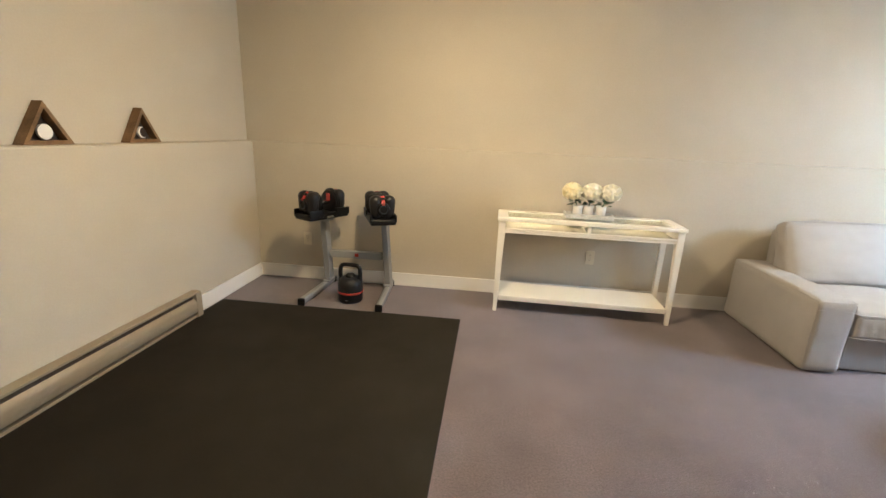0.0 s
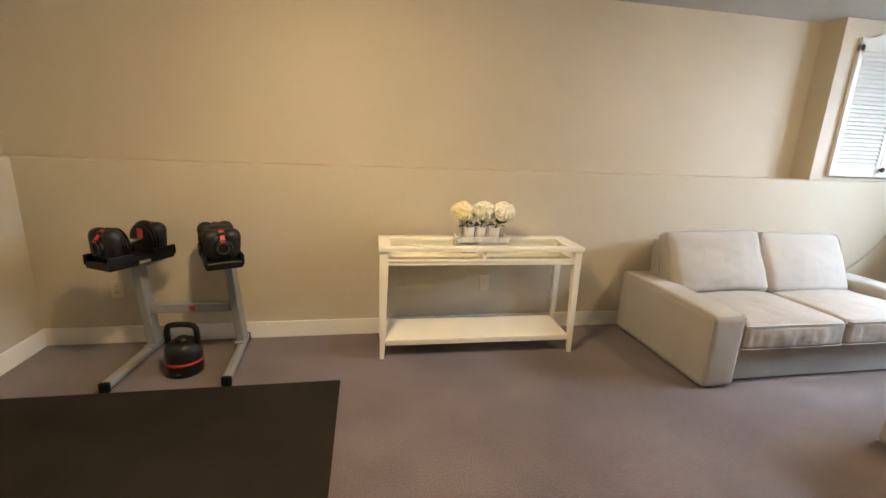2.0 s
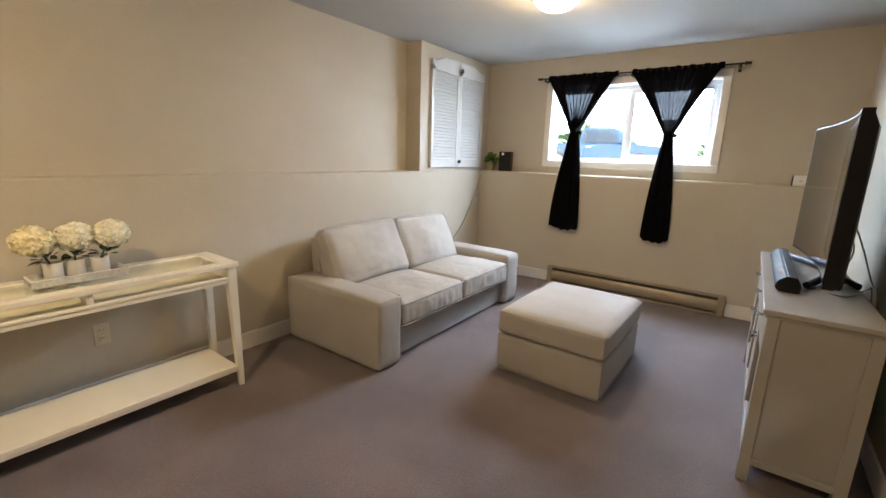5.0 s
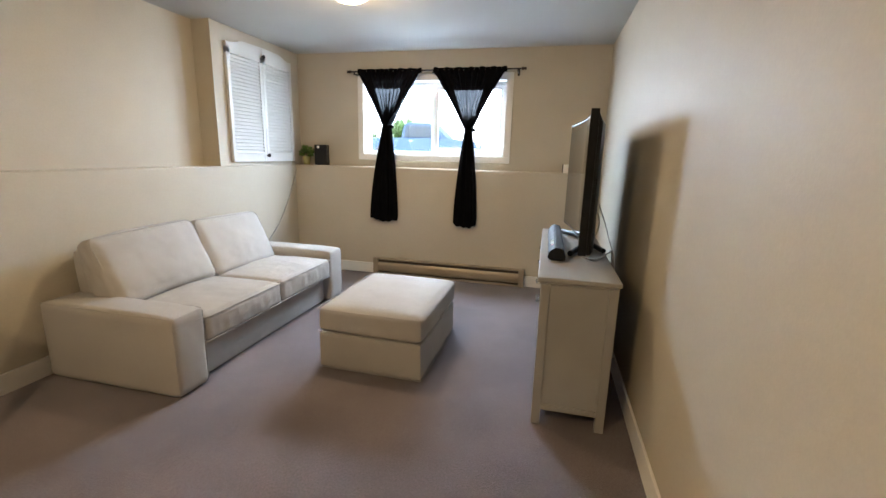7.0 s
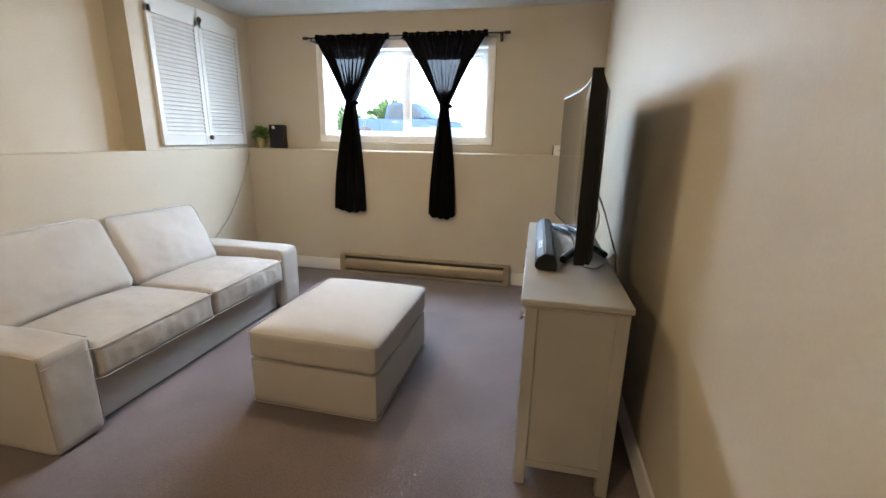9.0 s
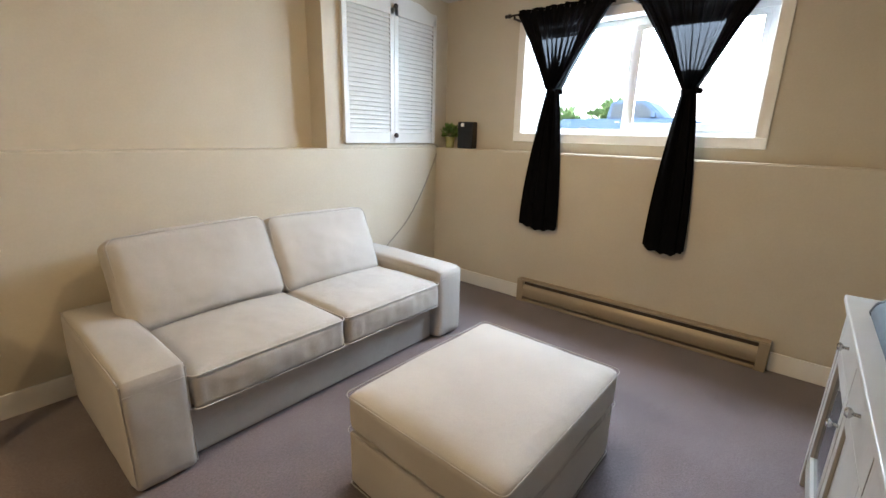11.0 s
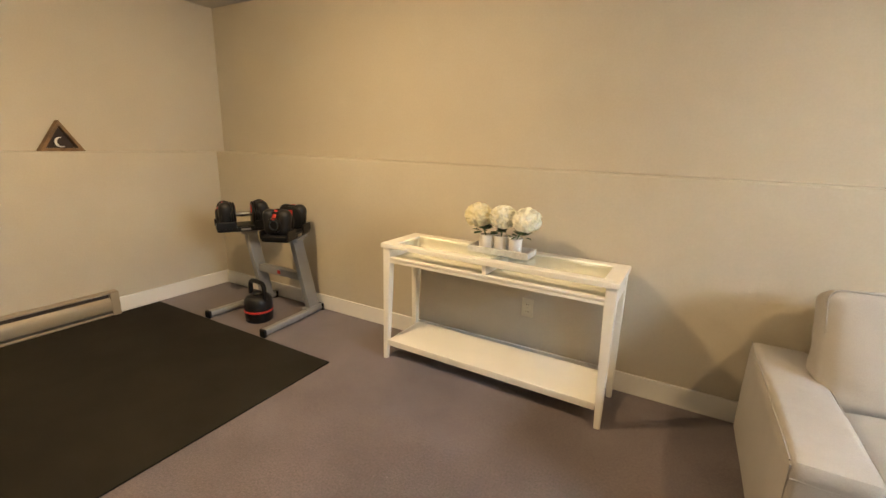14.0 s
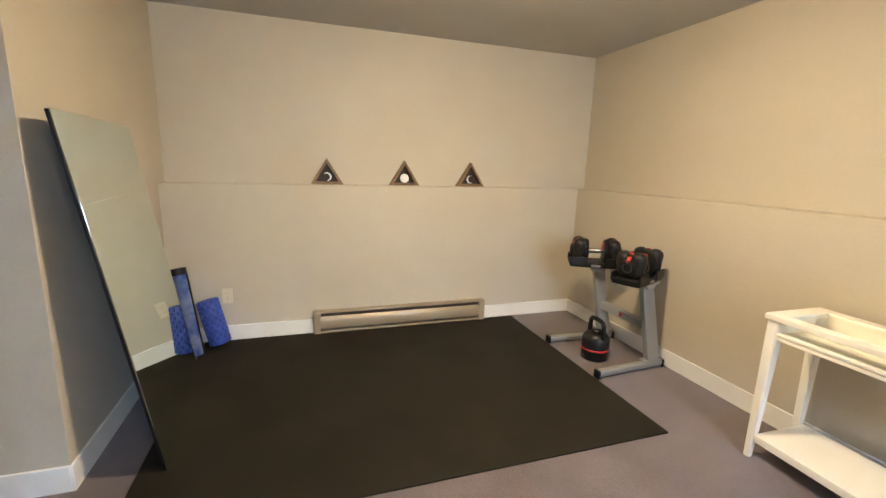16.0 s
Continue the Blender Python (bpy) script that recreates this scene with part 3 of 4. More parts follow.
def sofa():
    s = thing("sofa", (2.905, 2.93, 0), "light grey-beige linen two-seat sofa with wide low arms", "sofa")
    hx, y0, y1 = 0.965, -0.465, 0.47  # front at y0
    aw, ah = 0.225, 0.475
    for sgn in (-1, 1):
        cx = sgn * (hx - aw / 2)
        arm = part("arm", bm_turn(bm_cushion((aw, y1 - y0, ah - 0.006), 0.030, (0.004, 0.006, 0.010), 18, 0.004, 3 + sgn), pose(cx, (y0 + y1) / 2, 0.006 + (ah - 0.006) / 2)), FABRIC, s)
        for xe in (-1, 1):
            edge = [(cx + xe * (aw / 2 - 0.006), y0 + 0.012 + (y1 - y0 - 0.03) * i / 10, ah - 0.009 + 0.003 * math.sin(i * 1.3)) for i in range(11)]
            part("piping", bm_tube(edge, 0.0024, 6), PIPING, arm)
            front = [(cx + xe * (aw / 2 - 0.008), y0 + 0.006, 0.03 + (ah - 0.05) * i / 8) for i in range(9)]
            part("piping", bm_tube(front, 0.0022, 6), PIPING, arm)
        part("arm_seam", bm_tube([(cx - aw / 2 + 0.012 + (aw - 0.024) * i / 6, y0 - 0.001, ah - 0.062 + 0.002 * math.sin(i * 2)) for i in range(7)], 0.0025, 6), PIPING, arm)
    inner = hx - aw
    part("base", bm_box((-inner + 0.002, y0 + 0.072, 0.008), (inner - 0.002, y1 - 0.02, 0.230), 0.012), FABRIC, s, "linen-covered base panel")
    back = bm_turn(bm_cushion((2 * inner + 0.02, 0.115, 0.70), 0.035, (0, 0.006, 0.004), 14, 0.003, 9), pose(0, y1 - 0.075, 0.385, -3))
    part("back_frame", back, FABRIC, s)
    for k, sgn in enumerate((-1, 1)):
        cx = sgn * inner / 2
        w, d, h = inner - 0.004, 0.668, 0.170
        seat = bm_cushion((w, d, h), 0.036, (0.006, 0.012, 0.034), 44, 0.007, 20 + k * 7, 0.008)
        cz = 0.234 + h / 2
        q = part("seat_cushion", bm_turn(seat, pose(cx, y0 + d / 2 - 0.004, cz, -1)), FABRIC, s)
        for z, r in ((h / 2 - 0.012, 0.0038), (-h / 2 + 0.012, 0.0038)):
            pts = [(cx + x * 1.004, y0 + d / 2 - 0.004 + y * 1.006, cz + z + 0.0025 * math.sin(9 * x + 7 * y + k) - y * 0.017) for x, y, _ in loop_points(w / 2, d / 2, 0.035, 0)]
            part("piping", bm_tube(pts, r, 6, True), PIPING, q)
        bw, bh, bd = inner + 0.030 if k == 0 else inner - 0.006, 0.465, 0.20
        bc = bm_cushion((bw, bd, bh), 0.045, (0.012, 0.050, 0.016), 26, 0.012, 40 + k * 5)
        wedge = lambda z: 1.15 - 0.62 * max(0.0, min(1.0, z / bh + 0.5))  # thick foot, thin crest
        for v in bc.verts:
            v.co.y *= wedge(v.co.z)
        tilt = -19
        m = pose(cx - (0.030 if k == 0 else 0.010), 0.238, 0.595 - 0.016 * k, tilt, 1.2 * sgn)
        b = part("back_cushion", bm_turn(bc, m), FABRIC, s)
        rim = [m @ Vector((x, (-bd / 2 + 0.020) * wedge(z) + 0.003 * math.sin(x * 11 + z * 8), z)) for x, z, _ in loop_points(bw / 2 - 0.006, bh / 2 - 0.003, 0.048, 0)]
        part("piping", bm_tube(rim, 0.003, 6, True), PIPING, b)
    for x in (-hx + 0.09, hx - 0.09):
        for y in (y0 + 0.09, y1 - 0.09):
            part("foot", bm_box((x - 0.03, y - 0.03, 0), (x + 0.03, y + 0.03, 0.028), 0.003), BLACK, s, "black plastic foot")


sofa()


# ---- ottoman ----
def ottoman():
    o = thing("ottoman", (2.925, 1.59, 0), "light beige linen storage ottoman with a padded lid", "ottoman", rz=-1.0)
    hx, hy = 0.435, 0.345
    part("body", bm_turn(bm_cushion((2 * hx - 0.01, 2 * hy - 0.01, 0.240), 0.018, (0.004, 0.004, 0), 12, 0.002, 5), pose(0, 0, 0.008 + 0.120)), FABRIC, o)
    lid = part("lid", bm_turn(bm_cushion((2 * hx - 0.002, 2 * hy - 0.002, 0.162), 0.034, (0.006, 0.006, 0.034), 20, 0.005, 8), pose(0, 0, 0.248 + 0.081)), FABRIC, o, "padded linen lid")
    for z, r in ((0.40, 0.0022), (0.252, 0.0014)):
        part("piping", bm_tube([(x * 1.005, y * 1.005, z + 0.0015 * math.sin(11 * x + 13 * y)) for x, y, _ in loop_points(hx + 0.001, hy + 0.001, 0.03, 0)], r, 6, True), PIPING, lid)
    part("hem", bm_tube([(x, y, 0.012) for x, y, _ in loop_points(hx - 0.004, hy - 0.004, 0.02, 0)], 0.003, 6, True), PIPING, o)
    for x in (-hx + 0.06, hx - 0.06):
        for y in (-hy + 0.06, hy - 0.06):
            part("foot", bm_box((x - 0.025, y - 0.025, 0), (x + 0.025, y + 0.025, 0.025), 0.003), BLACK, o, "black plastic foot")


ottoman()


# ---- console table ----
def bm_leg(x, y, sx, sy):
    """A square leg that tapers on its inner sides from 52 mm to 28 mm."""
    bm = bmesh.new()
    rings = []
    for z, w in ((0.0, 0.028), (0.15, 0.036), (0.62, 0.050), (0.722, 0.050)):
        rings.append([bm.verts.new((x - sx * p * w, y - sy * q * w, z)) for p, q in ((0, 0), (1, 0), (1, 1), (0, 1))])
    for a, b in zip(rings, rings[1:]):
        for i in range(4):
            bm.faces.new((a[i], a[(i + 1) % 4], b[(i + 1) % 4], b[i]))
    bm.faces.new(rings[0])
    bm.faces.new(rings[-1])
    bmesh.ops.recalc_face_normals(bm, faces=bm.faces[:])
    bmesh.ops.bevel(bm, geom=[e for e in bm.edges if abs(e.verts[0].co.z - e.verts[1].co.z) > 0.05], offset=0.004, segments=2, affect="EDGES")
    return bm


def console_table():
    t = thing("console_table", (0.713, 3.195, 0), "white lacquered console table with a glass top and lower shelf", "console table", rz=-1.0)
    hx, hy = 0.670, 0.185
    lx, ly = hx - 0.009, hy - 0.010
    for sx in (-1, 1):
        for sy in (-1, 1):
            part("leg", bm_leg(sx * lx, sy * ly, sx, sy), WHITE, t)
    rim = 0.058
    part("top_frame", bm_join(bm_box((-hx, -hy, 0.722), (hx, -hy + rim, 0.75), 0.005), bm_box((-hx, hy - rim, 0.722), (hx, hy, 0.75), 0.005),
                              bm_box((-hx, -hy + rim, 0.722), (-hx + rim + 0.02, hy - rim, 0.75), 0.003), bm_box((hx - rim - 0.02, -hy + rim, 0.722), (hx, hy - rim, 0.75), 0.003)), WHITE, t)
    part("glass_top", bm_box((-hx + rim + 0.016, -hy + rim - 0.004, 0.738), (hx - rim - 0.016, hy - rim + 0.004, 0.744)), TABLEGLASS, t, "clear glass pane in the top").visible_shadow = False
    lx2 = lx - 0.05
    part("front_rail", bm_box((-lx2, -ly + 0.004, 0.632), (lx2, -ly + 0.024, 0.653), 0.003), WHITE, t)
    part("front_rail", bm_box((-lx2, -ly + 0.000, 0.655), (lx2, -ly + 0.03, 0.668), 0.003), WHITE, t)
    part("back_rail", bm_box((-lx2, ly - 0.024, 0.632), (lx2, ly - 0.004, 0.720), 0.003), WHITE, t)
    for sx in (-1, 1):
        part("side_rail", bm_box((sx * (lx - 0.014) - 0.01, -ly + 0.05, 0.632), (sx * (lx - 0.014) + 0.01, ly - 0.05, 0.720), 0.003), WHITE, t)
    for sx in (-1, 1):
        part("case_floor", bm_box((0.0 if sx > 0 else -lx2, -ly + 0.03, 0.652), (lx2 if sx > 0 else -0.001, ly - 0.026, 0.660), 0.001), CREAM, t, "cream painted case floor under the glass")
    part("divider", bm_box((-0.012, -ly + 0.006, 0.668), (0.012, ly - 0.026, 0.721), 0.003), WHITE, t)
    part("lower_shelf", bm_box((-lx + 0.036, -ly + 0.002, 0.108), (lx - 0.036, ly - 0.004, 0.132), 0.004), WHITE, t)
    part("shelf_rail", bm_box((-lx + 0.038, -ly + 0.006, 0.092), (lx - 0.038, -ly + 0.022, 0.107), 0.002), WHITE, t)


console_table()


# ---- flowers on the table ----
def bm_pompom(r, seed, petals=420):
    rng = random.Random(seed)
    bm = bmesh.new()
    bmesh.ops.create_icosphere(bm, subdivisions=3, radius=r * 0.955)
    for i in range(petals):
        z = 1 - 1.75 * (i + 0.5) / petals
        a = i * 2.39996 + rng.uniform(-0.2, 0.2)
        d = Vector((math.sqrt(max(0, 1 - z * z)) * math.cos(a), math.sqrt(max(0, 1 - z * z)) * math.sin(a), z))
        q = d.to_track_quat("Z", "Y").to_matrix() @ Matrix.Rotation(rng.uniform(0, 6.28), 3, "Z")
        ln, w = r * rng.uniform(0.14, 0.25), r * rng.uniform(0.10, 0.15)
        base = d * r * 0.905
        lift = rng.uniform(0.3, 1.0)
        shape = [(-w * 0.4, 0, 0), (w * 0.4, 0, 0), (w, ln * lift, ln * 0.42), (0.35 * w, ln * (lift + 0.35), ln * 0.6), (-0.35 * w, ln * (lift + 0.35), ln * 0.6), (-w, ln * lift, ln * 0.42)]
        vs = [bm.verts.new(base + q @ Vector(p)) for p in shape]
        bm.faces.new(vs)
    return bm


def bm_leaves(n, spread, size, seed, up=0.5):
    rng = random.Random(seed)
    bm = bmesh.new()
    for i in range(n):
        a, e = rng.uniform(0, 6.28), rng.uniform(-0.2, 1.2) * up * 2
        d = Vector((math.cos(a) * math.cos(e), math.sin(a) * math.cos(e), math.sin(e)))
        base = d * spread * rng.uniform(0.2, 1.0)
        q = d.to_track_quat("Y", "Z").to_matrix() @ Matrix.Rotation(rng.uniform(-1, 1), 3, "Y")
        s = size * rng.uniform(0.6, 1.2)
        pts = [(0, 0, 0), (0.3 * s, 0.35 * s, 0.05 * s), (0.24 * s, 0.75 * s, 0.02 * s), (0, s, -0.1 * s), (-0.24 * s, 0.75 * s, 0.02 * s), (-0.3 * s, 0.35 * s, 0.05 * s)]
        vs = [bm.verts.new(base + q @ Vector(p)) for p in pts]
        mid = bm.verts.new(base + q @ Vector((0, 0.5 * s, -0.04 * s)))
        for k in range(6):
            bm.faces.new((vs[k], vs[(k + 1) % 6], mid))
    return bm


def tray():
    t = thing("tray", (0.728, 3.215, 0.75), "whitewashed wooden tray on the console table", "tray", rz=-1.0)
    hx, hy = 0.172, 0.062
    part("bottom", bm_box((-hx + 0.008, -hy + 0.008, 0), (hx - 0.008, hy - 0.008, 0.008)), WASHED, t)
    for sy in (-1, 1):
        part("long_side", bm_turn(bm_box((-hx - 0.006, -0.005, 0), (hx + 0.006, 0.005, 0.036), 0.002), pose(0, sy * (hy - 0.004), 0.001, -sy * 14)), WASHED, t)
    for sx in (-1, 1):
        part("short_side", bm_turn(bm_box((-0.005, -hy, 0), (0.005, hy, 0.036), 0.002), pose(sx * (hx - 0.004), 0, 0.001, 0, sx * 14)), WASHED, t)


def potted_flower(x, y, seed, lean):
    """A blossom whose stem leans by so much along x out of its vase."""
    f = thing("flower_vase", (x, y, 0.7585), "round cream silk flower in a small white ceramic vase", "flowers", "flowers in the tray")
    part("vase", bm_lathe([(0, 0), (0.031, 0.0), (0.034, 0.004), (0.036, 0.08), (0.039, 0.090), (0.035, 0.090), (0.031, 0.06), (0, 0.058)], 20), CERAMIC, f)
    part("stem", bm_tube(curve_points([(0, 0, 0.058), (lean * 0.25, 0.001, 0.10), (lean * 0.8, 0.002, 0.16)], 4), 0.004, 6), LEAF, f)
    part("leaves", bm_turn(bm_leaves(16, 0.034, 0.048, seed), pose(lean * 0.4, 0, 0.100)), LEAF, f, "dark green leaves")
    part("blossom", bm_turn(bm_pompom(0.072, seed, 520), pose(lean, -0.006, 0.192, 8 * math.sin(seed * 2), 6 * math.cos(seed)) @ Matrix.Diagonal((1.04, 1.04, 0.92, 1))), YELLOWPETAL if seed == 1 else PETAL, f, "cream pompom blossom")


tray()
for fx, fy, seed, lean in ((0.640, 3.206, 1, -0.052), (0.722, 3.214, 2, 0.010), (0.812, 3.202, 3, 0.056)):
    potted_flower(fx, fy, seed, lean)


# ---- dumbbell rack ----
def dumbbell_rack():
    r = thing("dumbbell_rack", (-1.12, 3.12, 0), "grey steel dumbbell stand by the north wall", "dumbbell rack")
    for sgn in (-1, 1):
        x = sgn * 0.305
        base = part("base_tube", bm_turn(bm_box((-0.025, -0.29, 0.010), (0.025, 0.29, 0.058), 0.020, 4), pose(x * 0.935, -0.015, 0, 0, 0, 4 * sgn)), STEEL, r)
        for y in (-0.305, 0.275):
            part("end_cap", bm_box((x * 0.935 - 0.028 - sgn * y * 0.07, y - 0.012, 0.0), (x * 0.935 + 0.028 - sgn * y * 0.07, y + 0.012, 0.06), 0.011, 3), BLACK, base, "black plastic end cap")
        xb, xt = x * 0.87, -0.245 if sgn < 0 else 0.262
        post = bm_box((-0.024, -0.045, 0.0), (0.024, 0.045, 1.0), 0.008)
        for v in post.verts:
            h = max(0.0, min(1.0, v.co.z))
            v.co = Vector((v.co.x + xb + (xt - xb) * h, v.co.y * (1 + 0.15 * (1 - h)) + 0.19 - 0.13 * h, 0.05 + 0.575 * v.co.z))
        part("post", post, STEEL, r)
        part("gusset", bm_box((xb - 0.03, 0.10, 0.056), (xb + 0.03, 0.262, 0.066), 0.003), STEEL, r)
        part("cradle", bm_turn(bm_join(bm_box((-0.06, -0.10, 0.0), (0.06, 0.10, 0.012), 0.003), bm_box((-0.05, -0.06, -0.02), (0.05, 0.06, 0.0), 0.004)), pose(xt, 0.05, 0.63, 0, 0, CRADLE[sgn])), STEEL, r)
    bar = part("crossbar", bm_box((-0.225, 0.10, 0.285), (0.225, 0.15, 0.345), 0.006), STEEL, r)
    part("badge", bm_turn(bm_box((-0.016, -0.0015, -0.014), (0.016, 0.0015, 0.014), 0.001), pose(0.01, 0.098, 0.316)), RED, bar, "small red badge")


CRADLE = {-1: -29, 1: 24}


def dumbbell(x, y, z, rz):
    """Adjustable dumbbell, axis along local y, resting in its moulded tray."""
    d = thing("dumbbell", (x, y, z), "black adjustable dumbbell with red dials in its plastic tray", "dumbbell", "dumbbells on the rack", rz)
    tray_bm = bm_join(bm_box((-0.096, -0.192, 0.0), (0.096, 0.192, 0.046), 0.014, 3), bm_box((-0.102, -0.196, 0.02), (-0.086, -0.06, 0.080), 0.008), bm_box((0.086, -0.196, 0.02), (0.102, -0.06, 0.080), 0.008),
                      bm_box((-0.102, 0.06, 0.02), (-0.086, 0.196, 0.080), 0.008), bm_box((0.086, 0.06, 0.02), (0.102, 0.196, 0.080), 0.008))
    part("tray", tray_bm, BLACK, d)
    part("tray_badge", bm_box((0.0955, -0.035, 0.008), (0.0985, 0.035, 0.028), 0.001), CHROME, d)
    cz = 0.120
    part("grip", bm_turn(bm_lathe([(0, -0.064), (0.016, -0.064), (0.019, -0.03), (0.020, 0), (0.019, 0.03), (0.016, 0.064), (0, 0.064)], 16), pose(0, 0, cz, 90)), CHROME, d, "chromed grip")
    for sgn in (-1, 1):
        for i in range(6):
            y0 = sgn * (0.066 + i * 0.0175)
            rad = 0.101 - 0.004 * abs(i - 2)
            bm = bm_lathe([(0, -0.007), (rad - 0.012, -0.0075), (rad, -0.003), (rad, 0.003), (rad - 0.012, 0.0075), (0, 0.007)], 22)
            for v in bm.verts:
                if v.co.y < -0.3 * rad:
                    v.co.x *= 0.93
            part("weight_plate", bm_turn(bm, pose(0, y0, cz, 90)), PLATE, d)
        dial = part("dial", bm_turn(bm_lathe([(0, 0), (0.050, 0), (0.052, 0.006), (0.048, 0.022), (0.038, 0.026), (0.036, 0.020), (0, 0.020)], 24), pose(0, sgn * 0.162, cz, -90 * sgn)), BLACK, d)
        part("dial_ring", bm_turn(bm_lathe([(0.027, 0.020), (0.032, 0.020), (0.032, 0.0285), (0.027, 0.0285), (0.027, 0.020)], 24), pose(0, sgn * 0.162, cz, -90 * sgn)), DARKGREY, dial)
        for side in (-1, 1):
            lobe = bm_turn(bm_cushion((0.098, 0.096, 0.184), 0.046, n=8, rumple=0.0), pose(side * 0.047, sgn * 0.126, cz + 0.010, 0, side * 5))
            part("end_shell", lobe, SHELL, d)
        part("shell_bridge", bm_turn(bm_cushion((0.07, 0.084, 0.150), 0.035, n=6, rumple=0.0), pose(0, sgn * 0.128, cz - 0.004)), BLACK, d)
        part("red_stripe", bm_turn(bm_box((-0.013, -0.040, -0.004), (0.013, 0.040, 0.004), 0.002), pose(0, sgn * 0.161, cz + 0.066, -50 * sgn)), RED, d, "red stripe")
        part("red_marker", bm_turn(bm_box((-0.02, -0.003, -0.028), (0.02, 0.003, 0.028), 0.002), pose(0.005, sgn * 0.056, cz + 0.040)), RED, d, "red weight marker")


dumbbell_rack()
dumbbell(-1.36, 3.13, 0.643, CRADLE[-1])
dumbbell(-0.89, 3.13, 0.643, CRADLE[1])


def kettlebell():
    k = thing("kettlebell", (-1.095, 3.005, 0), "black adjustable kettlebell with a red band on the carpet", "kettlebell")
    part("base", bm_lathe([(0, 0), (0.088, 0), (0.097, 0.008), (0.099, 0.075), (0, 0.077)], 32), BLACK, k)
    part("band", bm_lathe([(0, 0.076), (0.100, 0.076), (0.103, 0.079), (0.103, 0.089), (0.100, 0.092), (0, 0.092)], 32), RED, k, "red ring round the body")
    part("shell", bm_lathe([(0, 0.091), (0.100, 0.091), (0.100, 0.142), (0.094, 0.174), (0.075, 0.196), (0.048, 0.203), (0, 0.204)], 32), SHELL, k)
    part("dial", bm_lathe([(0, 0.19), (0.038, 0.197), (0.040, 0.212), (0.030, 0.222), (0, 0.224)], 20), BLACK, k)
    pts = curve_points([(-0.080, 0, 0.165), (-0.083, 0, 0.225), (-0.077, 0, 0.279), (-0.045, 0, 0.298), (0.045, 0, 0.298), (0.077, 0, 0.279), (0.083, 0, 0.225), (0.080, 0, 0.165)], 5)
    part("handle", bm_turn(bm_tube(pts, 0.0165, 12), pose(0, 0, 0, 0, 0, -4)), BLACK, k)
    part("badge", bm_box((-0.012, -0.1005, 0.03), (0.012, -0.0975, 0.036), 0.001), CHROME, k)


kettlebell()


# ---- gym floor mat ----
mat_bm = bm_box((-2.055, 0.22, 0.0), (-0.187, 2.795, 0.010), 0.003)
single("floor_mat", mat_bm, RUBBER, "large black rubber exercise mat on the carpet", "exercise mat", rz=0.0)


# ---- triangle wall shelves ----
def bm_triangle(outer, depth, back, inner=None):
    """A triangular prism along x, from back to back + depth, hollow where inner is given."""
    bm = bmesh.new()

    def tri(h, x):
        w = h * 0.62
        return [(x, -w, -h * 0.36), (x, w, -h * 0.36), (x, 0, h * 0.64)]

    a = [bm.verts.new(p) for p in tri(outer, back)]
    b = [bm.verts.new(p) for p in tri(outer, back + depth)]
    for i in range(3):
        bm.faces.new((a[i], a[(i + 1) % 3], b[(i + 1) % 3], b[i]))
    if inner:
        c = [bm.verts.new(p) for p in tri(inner, back)]
        d = [bm.verts.new(p) for p in tri(inner, back + depth)]
        for i in range(3):
            j = (i + 1) % 3
            bm.faces.new((c[i], d[i], d[j], c[j]))
            bm.faces.new((a[i], c[i], c[j], a[j]))
            bm.faces.new((b[i], b[j], d[j], d[i]))
    else:
        bm.faces.new(a)
        bm.faces.new(b)
    bmesh.ops.recalc_face_normals(bm, faces=bm.faces[:])
    return bm


def bm_moon(r, phase):
    """A flat moon, a full disc or a crescent, in the plane of y and z."""
    bm = bmesh.new()
    n = 24
    if phase == 0:
        ring = [(r * math.cos(2 * math.pi * i / n), r * math.sin(2 * math.pi * i / n)) for i in range(n)]
    else:
        ring = [(r * math.cos(a), r * math.sin(a)) for a in (radians(-115 + 230 * i / n) for i in range(n + 1))]
        ring += [(0.78 * r * math.cos(a) - 0.15 * r, 0.86 * r * math.sin(a)) for a in (radians(105 - 210 * i / n) for i in range(1, n))]
        ring = [(phase * p, q) for p, q in ring]
    mid = [bm.verts.new((0.0, *p)) for p in ring]
    f = bm.faces.new(mid)
    geo = bmesh.ops.extrude_face_region(bm, geom=[f])
    bmesh.ops.translate(bm, verts=[e for e in geo["geom"] if isinstance(e, bmesh.types.BMVert)], vec=(0.012, 0, 0))
    bmesh.ops.recalc_face_normals(bm, faces=bm.faces[:])
    return bm


def triangle_shelf(y, phase, tilt, label):
    s = thing("triangle_shelf", (XWU, y, LEDGE + 0.075), label, "wall shelf", "triangle shelves on the ledge")
    part("frame_box", bm_triangle(0.205, 0.058, 0.004, 0.150), WOOD, s)
    part("back_panel", bm_triangle(0.19, 0.008, 0.006), DARKWOOD, s, "dark back panel")
    part("moon", bm_turn(bm_moon(0.037 if phase == 0 else 0.034, phase), pose(0.035, 0, -0.014, tilt)), CERAMIC, s, "white moon shape")


triangle_shelf(1.150, 1, 20, "brown wooden triangle shelf holding a white crescent moon")
triangle_shelf(1.785, 0, 0, "brown wooden triangle shelf holding a white full moon")
triangle_shelf(2.385, -1, 10, "brown wooden triangle shelf holding a thin white crescent")


